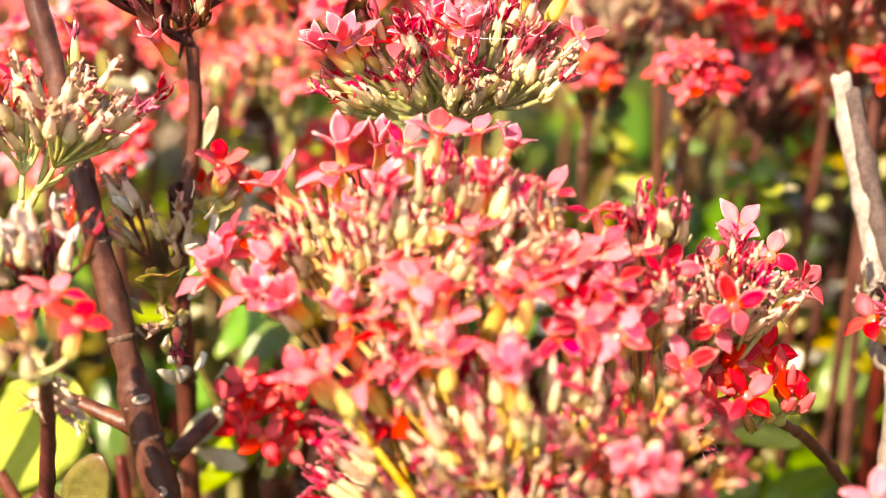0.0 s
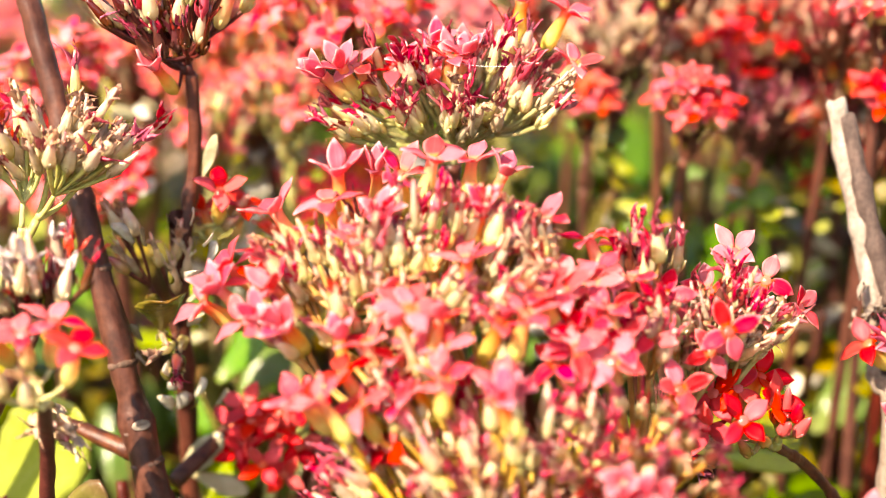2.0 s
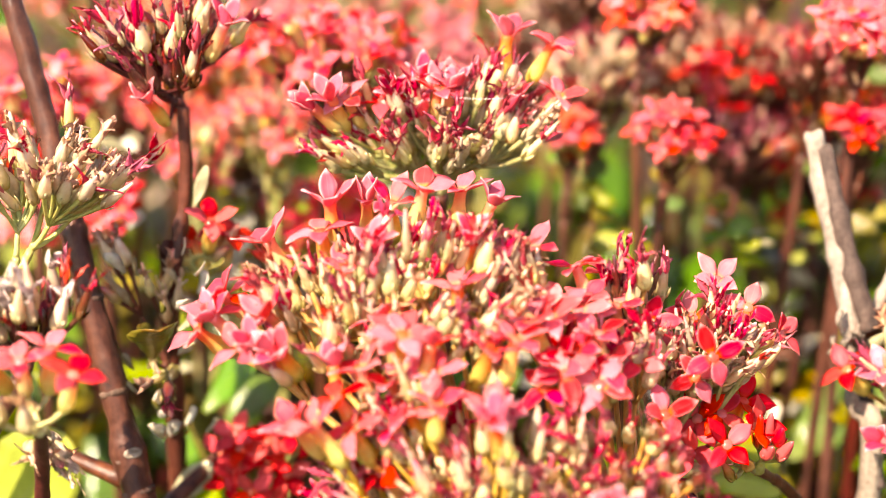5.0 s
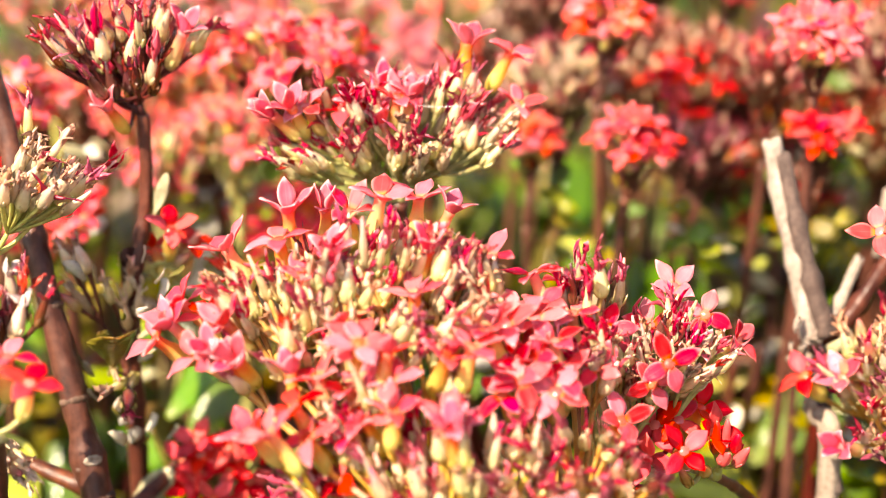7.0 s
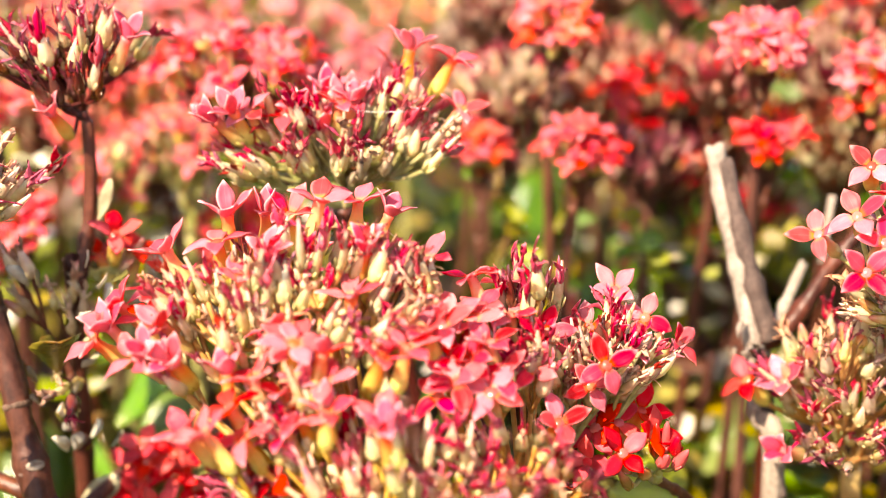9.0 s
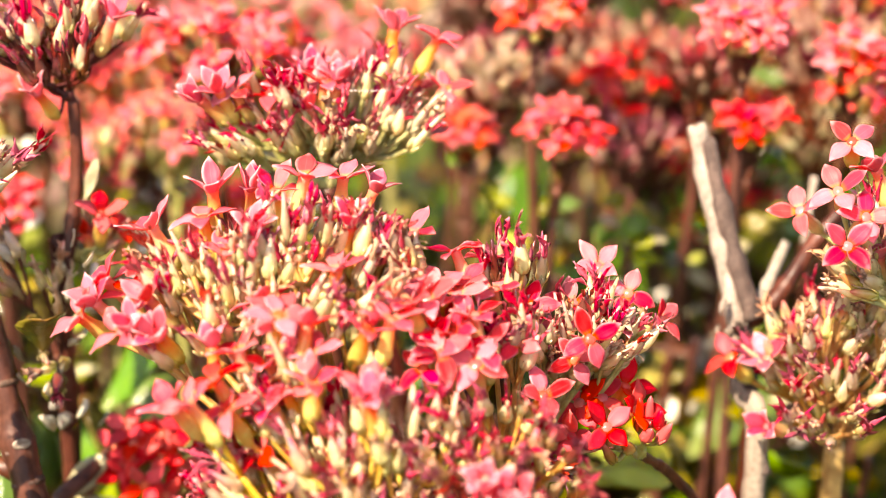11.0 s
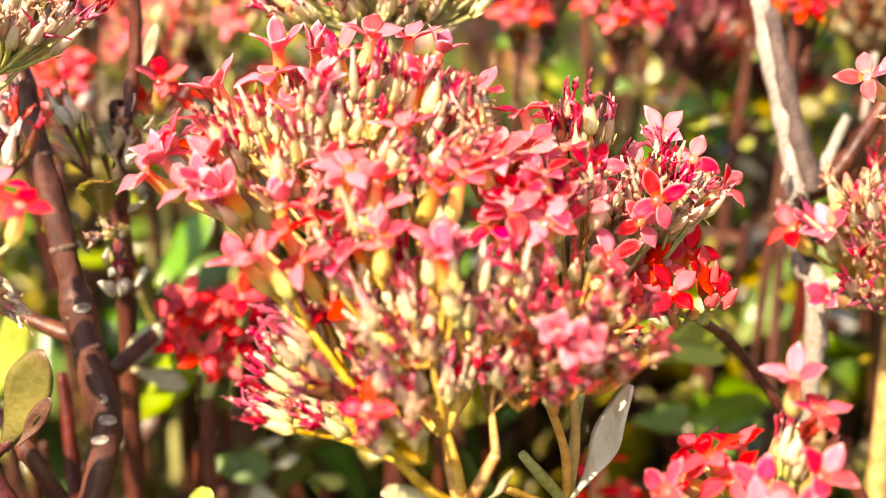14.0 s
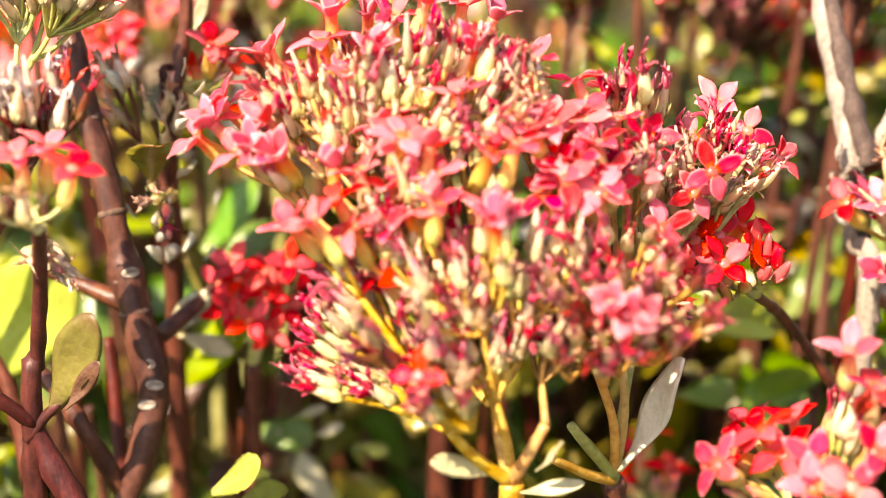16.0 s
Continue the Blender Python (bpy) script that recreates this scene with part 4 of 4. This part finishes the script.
far_head("dark kalanchoe head with red tips", 102, 160, 460, "KTKVVDRT", 80, 20, 14, 14, 82)
far_head("dark maroon kalanchoe head low in the bed", 157, 142, 441, "KTKVVDT", 80, 18, 14, 12, 83)
far_head("dark brown kalanchoe head in shade", 87, 177, 447, "KTVVTDK", 80, 18, 14, 14, 84)
far_head("small pale pink kalanchoe head with cream pods", -65, 152, 455, "FTWFB", 36, 15, 12, 12, 91, "green", 0.66)
far_head("cream and pink kalanchoe head in the sun", -48, 128, 446, "FTFTB", 30, 14, 10, 10, 92, "green", 0.66)
far_head("fading pink kalanchoe head with pale pods", -72, 125, 436, "FTWB", 24, 12, 10, 9, 93, "green", 0.66)
far_head("pink and cream kalanchoe head further back", -77, 153, 442, "FFTB", 30, 14, 12, 12, 94, "green", 0.66)
far_head("coral kalanchoe head at the edge", 151, 99, 470, "FFR", 16, 10, 9, 12, 65)
far_head("coral kalanchoe head in shade", -92, 97, 432, "FR", 8, 8, 7, 7, 66)
far_head("faded beige and pink kalanchoe head", -78, 144, 474, "DWF", 20, 14, 10, 10, 67)
far_head("pink kalanchoe head with cream pods", -112, 175, 476, "FTUF", 26, 16, 12, 10, 301, "green", 0.66)
far_head("cream and olive kalanchoe head gone over", -88, 205, 470, "UTFBU", 30, 16, 12, 12, 302, "green", 0.66)
far_head("dense pink kalanchoe head in full sun", -52, 190, 474, "FFUF", 28, 17, 12, 10, 303, "green", 0.66)
far_head("pale pink kalanchoe head with olive buds", -18, 215, 470, "FUBTF", 28, 16, 12, 12, 304, "green", 0.66)
far_head("cream kalanchoe head with a few pink flowers", 20, 205, 474, "UTFUU", 34, 17, 12, 10, 305, "green", 0.66)
far_head("beige kalanchoe head gone to seed", 48, 172, 478, "UNDVN", 38, 18, 12, 9, 306, "twig", 0.6)
far_head("brown and cream kalanchoe head gone to seed", 84, 200, 482, "KNVVUNK", 44, 18, 12, 10, 307)
far_head("brown kalanchoe head with cream and red pods", 112, 196, 484, "KNVRUVK", 44, 18, 12, 10, 308)
far_head("dry cream and brown kalanchoe head", 145, 190, 488, "UNVNVK", 40, 18, 12, 10, 309)
far_head("faded cream kalanchoe head with red flowers", 172, 180, 480, "UNRNV", 36, 16, 12, 12, 310, "twig", 0.6)
far_head("cream pods on a dried kalanchoe head", 92, 130, 440, "VKNKDV", 24, 14, 9, 8, 311)
far_head("small cream and maroon kalanchoe head", 112, 125, 466, "VKVNMN", 26, 14, 9, 8, 312)


# ---------------------------------------------------------------- single leaves that show between the heads
leaf(tall, "lime", 0, (-53, -4, 342), (0.8, -0.1, 0.42), 35, 0.34, "lime green young leaf")
leaf(tall, "lime", 1, (-46, 0, 338), (0.9, 0.1, 0.3), 30, 0.26)
leaf(tall, "lime", 0, (-128, 51, 343), (0.75, 0.1, 0.75), 60, 1.0, "large lime green leaf in the sun")
leaf(tall, "lime", 0, (-70, 69, 336), (0.6, 0.2, 0.7), 50, 0.5)
leaf(tall, "green", 0, (-66, 84, 372), (0.6, 0.3, 0.5), 20, 0.5)
leaf(tall, "green", 1, (-62, 92, 360), (0.5, 0.3, 0.6), 15, 0.55)
leaf(tall, "pale", 2, (-72, 42, 363), (0.7, 0.1, 0.6), 60, 0.5)
leaf(tall, "dry", 3, (-54, 90, 334), (0.35, 0.1, -0.9), 60, 1.0)
leaf(tall, "pale", 3, (-45, 83, 315), (0.4, 0.1, -0.8), 60, 0.8)
leaf(low_side, "yellow", 0, (95, 139, 354), (0.9, 0, 0.35), 30, 0.5)
leaf(low_side, "lime", 3, (74, 53, 366), (0.9, 0, -0.2), 55, 0.55)
leaf(low_side, "green", 0, (111, 113, 342), (0.7, 0.1, 0.55), 40, 0.8)
leaf(low_side, "pale", 1, (126, 116, 345), (0.4, 0.1, 0.7), 60, 0.6)

for k, (colour, form, at, side, size) in enumerate((
        ("pale", 2, (-34, 60, 340), 1, 0.2), ("pale", 2, (-32, 64, 323), 1, 0.22), ("lime", 0, (-19, 72, 316), 1, 0.16), ("pale", 3, (-38, 66, 328), 1, 0.25), ("lime", 1, (-43, 42, 322), -1, 0.2),
        ("pale", 2, (-68, 47, 362), 1, 0.4), ("lime", 0, (-67, 54, 352), 1, 0.4), ("pale", 3, (-30, 44, 356), 1, 0.3), ("green", 0, (-54, 83, 315), 1, 0.4))):
    leaf(tall, colour, form, at, (side, 0.1, 0.5 * math.sin(k * 2.3)), side * 52, size)
for k, (colour, form, at, side, size) in enumerate((
        ("green", 0, (76, 86, 327), 1, 0.35), ("lime", 1, (74, 56, 361), 1, 0.55), ("green", 0, (97, 107, 327), 1, 0.4), ("pale", 2, (90, 103, 315), 1, 0.25), ("green", 0, (148, 152, 469), 1, 0.3), ("green", 0, (131, 149, 459), 1, 0.25))):
    leaf(low_side, colour, form, at, (side, 0.1, 0.5 * math.sin(k * 2.3)), side * 52, size)

rs = random.Random(90)
for k, at in enumerate(((72, 136, 416), (82, 116, 419), (98, 157, 417), (56, 136, 416), (140, 133, 413), (97, 113, 411), (47, 140, 426), (118, 152, 404), (74, 94, 349), (91, 89, 335), (87, 146, 373), (152, 157, 423))):
    for n in range(4):
        side = rs.choice((-1, 1))
        p = (at[0] + rs.uniform(-9, 9), at[1] + rs.uniform(-12, 12), at[2] + rs.uniform(-7, 7))
        c = rs.choice(("green", "green", "lime", "olive", "yellow", "pale"))
        leaf(low_side, c, 2 if c == "pale" else rs.choice((0, 1)), p, (side, rs.uniform(-0.5, 0.5), rs.uniform(-0.6, 0.8)), side * rs.uniform(20, 80), rs.uniform(0.14, 0.3), "", THIN)

# loose leaves; the white and pale ones stand in for bright highlights on foliage
rs = random.Random(92)
for k in range(28):
    at = (rs.uniform(35, 165), rs.uniform(105, 185), rs.uniform(335, 425))
    for n in range(3):
        side = rs.choice((-1, 1))
        c = rs.choice(("lime", "green", "white", "pale", "green", "white", "yellow"))
        leaf(low_side, c, 2 if c == "pale" else rs.choice((0, 1)), (at[0] + rs.uniform(-9, 9), at[1] + rs.uniform(-12, 12), at[2] + rs.uniform(-9, 9)), (side, rs.uniform(-0.7, 0.3), rs.uniform(-0.4, 0.8)), side * rs.uniform(10, 70), rs.uniform(0.14, 0.36), "", THIN)
# the same at the left, white and pale leaves again added as sparkle
rs = random.Random(91)
for k in range(30):
    at = (rs.uniform(-125, 0), rs.uniform(105, 185), rs.uniform(375, 440))
    for n in range(3):
        side = rs.choice((-1, 1))
        c = rs.choice(("lime", "yellow", "white", "pale", "olive", "white"))
        leaf(tall, c, 2 if c == "pale" else rs.choice((0, 1)), (at[0] + rs.uniform(-9, 9), at[1] + rs.uniform(-12, 12), at[2] + rs.uniform(-9, 9)), (side, rs.uniform(-0.7, 0.3), rs.uniform(-0.4, 0.8)), side * rs.uniform(10, 70), rs.uniform(0.14, 0.32), "", THIN)

# ---------------------------------------------------------------- leafy plants that fill the bed
BED = "leafy plants filling the bed"


def leafy(x, y, height, n, colours, seed, topped=""):
    p = plant_at(x * MM, y * MM, "leafy kalanchoe with green, yellow and withered leaves", BED)
    r = random.Random(seed)
    top = (x + r.uniform(-30, 30), y + r.uniform(-15, 15), height)
    mid = (x + r.uniform(-20, 20), y + r.uniform(-15, 15), height * 0.5)
    stem(p, [(x, y, -5), mid, top], [3.4, 2.7, 1.9], r.choice(("brown", "maroon", "maroon", "brown")), (0.3, 0.5, 0.7, 0.85), seed)
    leaves = []
    for k in range(n):
        h = 0.1 + 0.88 * (k / n) ** 0.7
        a = k * 2.4 + r.uniform(-0.5, 0.5)
        lo, hi = (mid, top) if h > 0.5 else ((x, y, 0), mid)
        q = (h - 0.5) * 2 if h > 0.5 else h * 2
        out = r.uniform(2, 26)
        at = (lo[0] * (1 - q) + hi[0] * q + out * math.cos(a), lo[1] * (1 - q) + hi[1] * q + out * math.sin(a), lo[2] * (1 - q) + hi[2] * q)
        c = r.choice(colours)
        leaves.append(leaf(p, c, 2 if c in ("pale", "dry") else r.choice((0, 0, 1)), at, (math.cos(a), math.sin(a), r.uniform(-0.2, 1.0)), r.uniform(-50, 50), r.uniform(0.5, 1.05), "", THIN))
    merged(p, "foliage", leaves)
    twigs = []
    for k in range(4):
        a = r.uniform(0, 6.28)
        twigs.append(stem(p, [mid, (mid[0] + 25 * math.cos(a), mid[1] + 25 * math.sin(a), mid[2] + 50), (mid[0] + 40 * math.cos(a), mid[1] + 40 * math.sin(a), mid[2] + 140)], [2.2, 1.8, 1.3], "brown", (0.5,), seed + k))
    if topped:
        had = set(p.children_recursive)
        head(p, top, (top[0], top[1], top[2] + 7), [], [(topped, 110 if "K" in topped else 30, top[0], top[1], top[2] + 22, 20, 17, 10)], r, "twig" if "K" in topped else "green", 0.6, 0.22, 1.0, 9, 0.65 if topped[0] == "K" else 1.0)
        merged(p, "flower_head", [o for o in p.children_recursive if o not in had], "faded flower head" if "D" in topped else "")
    return p


MIX = ("green", "green", "green", "olive", "olive", "lime", "yellow", "dry", "dry", "dry")
molds = [leafy(-30 + 45 * i, 180 + 12 * i, 300, 44, MIX, 100 + i) for i in range(3)]
blooms = [leafy(-160 + 75 * i, 330, 400, 40, MIX, 200 + i, t) for i, t in enumerate(("FFF", "FFFT", "FDTNO", "RFSK", "KKKVVKKR", "KKVKVKS"))]
for row, (y, step) in enumerate(((110, 52), (175, 58), (240, 62), (320, 70), (420, 80), (540, 95), (680, 110), (850, 130), (1050, 150), (1300, 150), (1600, 160), (2000, 170))):
    for k in range(-int((800 + 0.3 * max(0, y - 900)) / step), int((800 + 0.3 * max(0, y - 900)) / step) + 1):
        x, yy = k * step + rnd.uniform(-18, 18), y + rnd.uniform(-25, 25) * (1 if row < 4 else 2.4 if row < 8 else 6)
        line = 576 - 0.175 * (yy + 350)
        bloom = (1 if x < 20 else 3) <= row <= 8 and rnd.random() < (0.62 if x < 20 else 0.4)
        source, z = (rnd.choice(blooms[:4] if x < 20 else blooms[2:]), (line - 22 - rnd.uniform(0, 75)) / 425) if bloom else (rnd.choice(molds), (line - (rnd.uniform(100, 170) if row < 2 and x < 20 else rnd.uniform(60, 130) if row < 2 else rnd.uniform(40, 120) if row < 4 else rnd.uniform(-50, 40) if row < 6 else rnd.uniform(-110, -30) if row < 9 else rnd.uniform(-210, -110))) / 315)
        copy_thing(source, pose(x * MM, yy * MM, 0, 0, 0, rnd.uniform(0, 360)) @ Matrix.Diagonal((1, 1, z, 1)))
for k in range(-14, 15):
    if abs(k) > 4:
        for y in (20, -60, -140):
            copy_thing(molds[k % 3], pose((k * 56 + rnd.uniform(-15, 15)) * MM, (y + rnd.uniform(-20, 20)) * MM, 0, 0, 0, rnd.uniform(0, 360)) @ Matrix.Diagonal((1, 1, rnd.uniform(0.8, 1.1), 1)))
for k, (x, y, z) in enumerate(((-150, 10, 0.8), (-60, 20, 0.8), (10, 40, 0.9), (60, 60, 0.9), (110, 20, 0.85), (160, -10, 0.8), (-20, -10, 0.7), (60, -30, 0.7), (-100, 60, 0.95), (190, 60, 1.0), (130, 90, 1.05), (-190, 60, 1.0))):
    copy_thing(molds[k % 3], pose(x * MM, y * MM, 0, 0, 0, 77 * k) @ Matrix.Diagonal((1, 1, z, 1)))
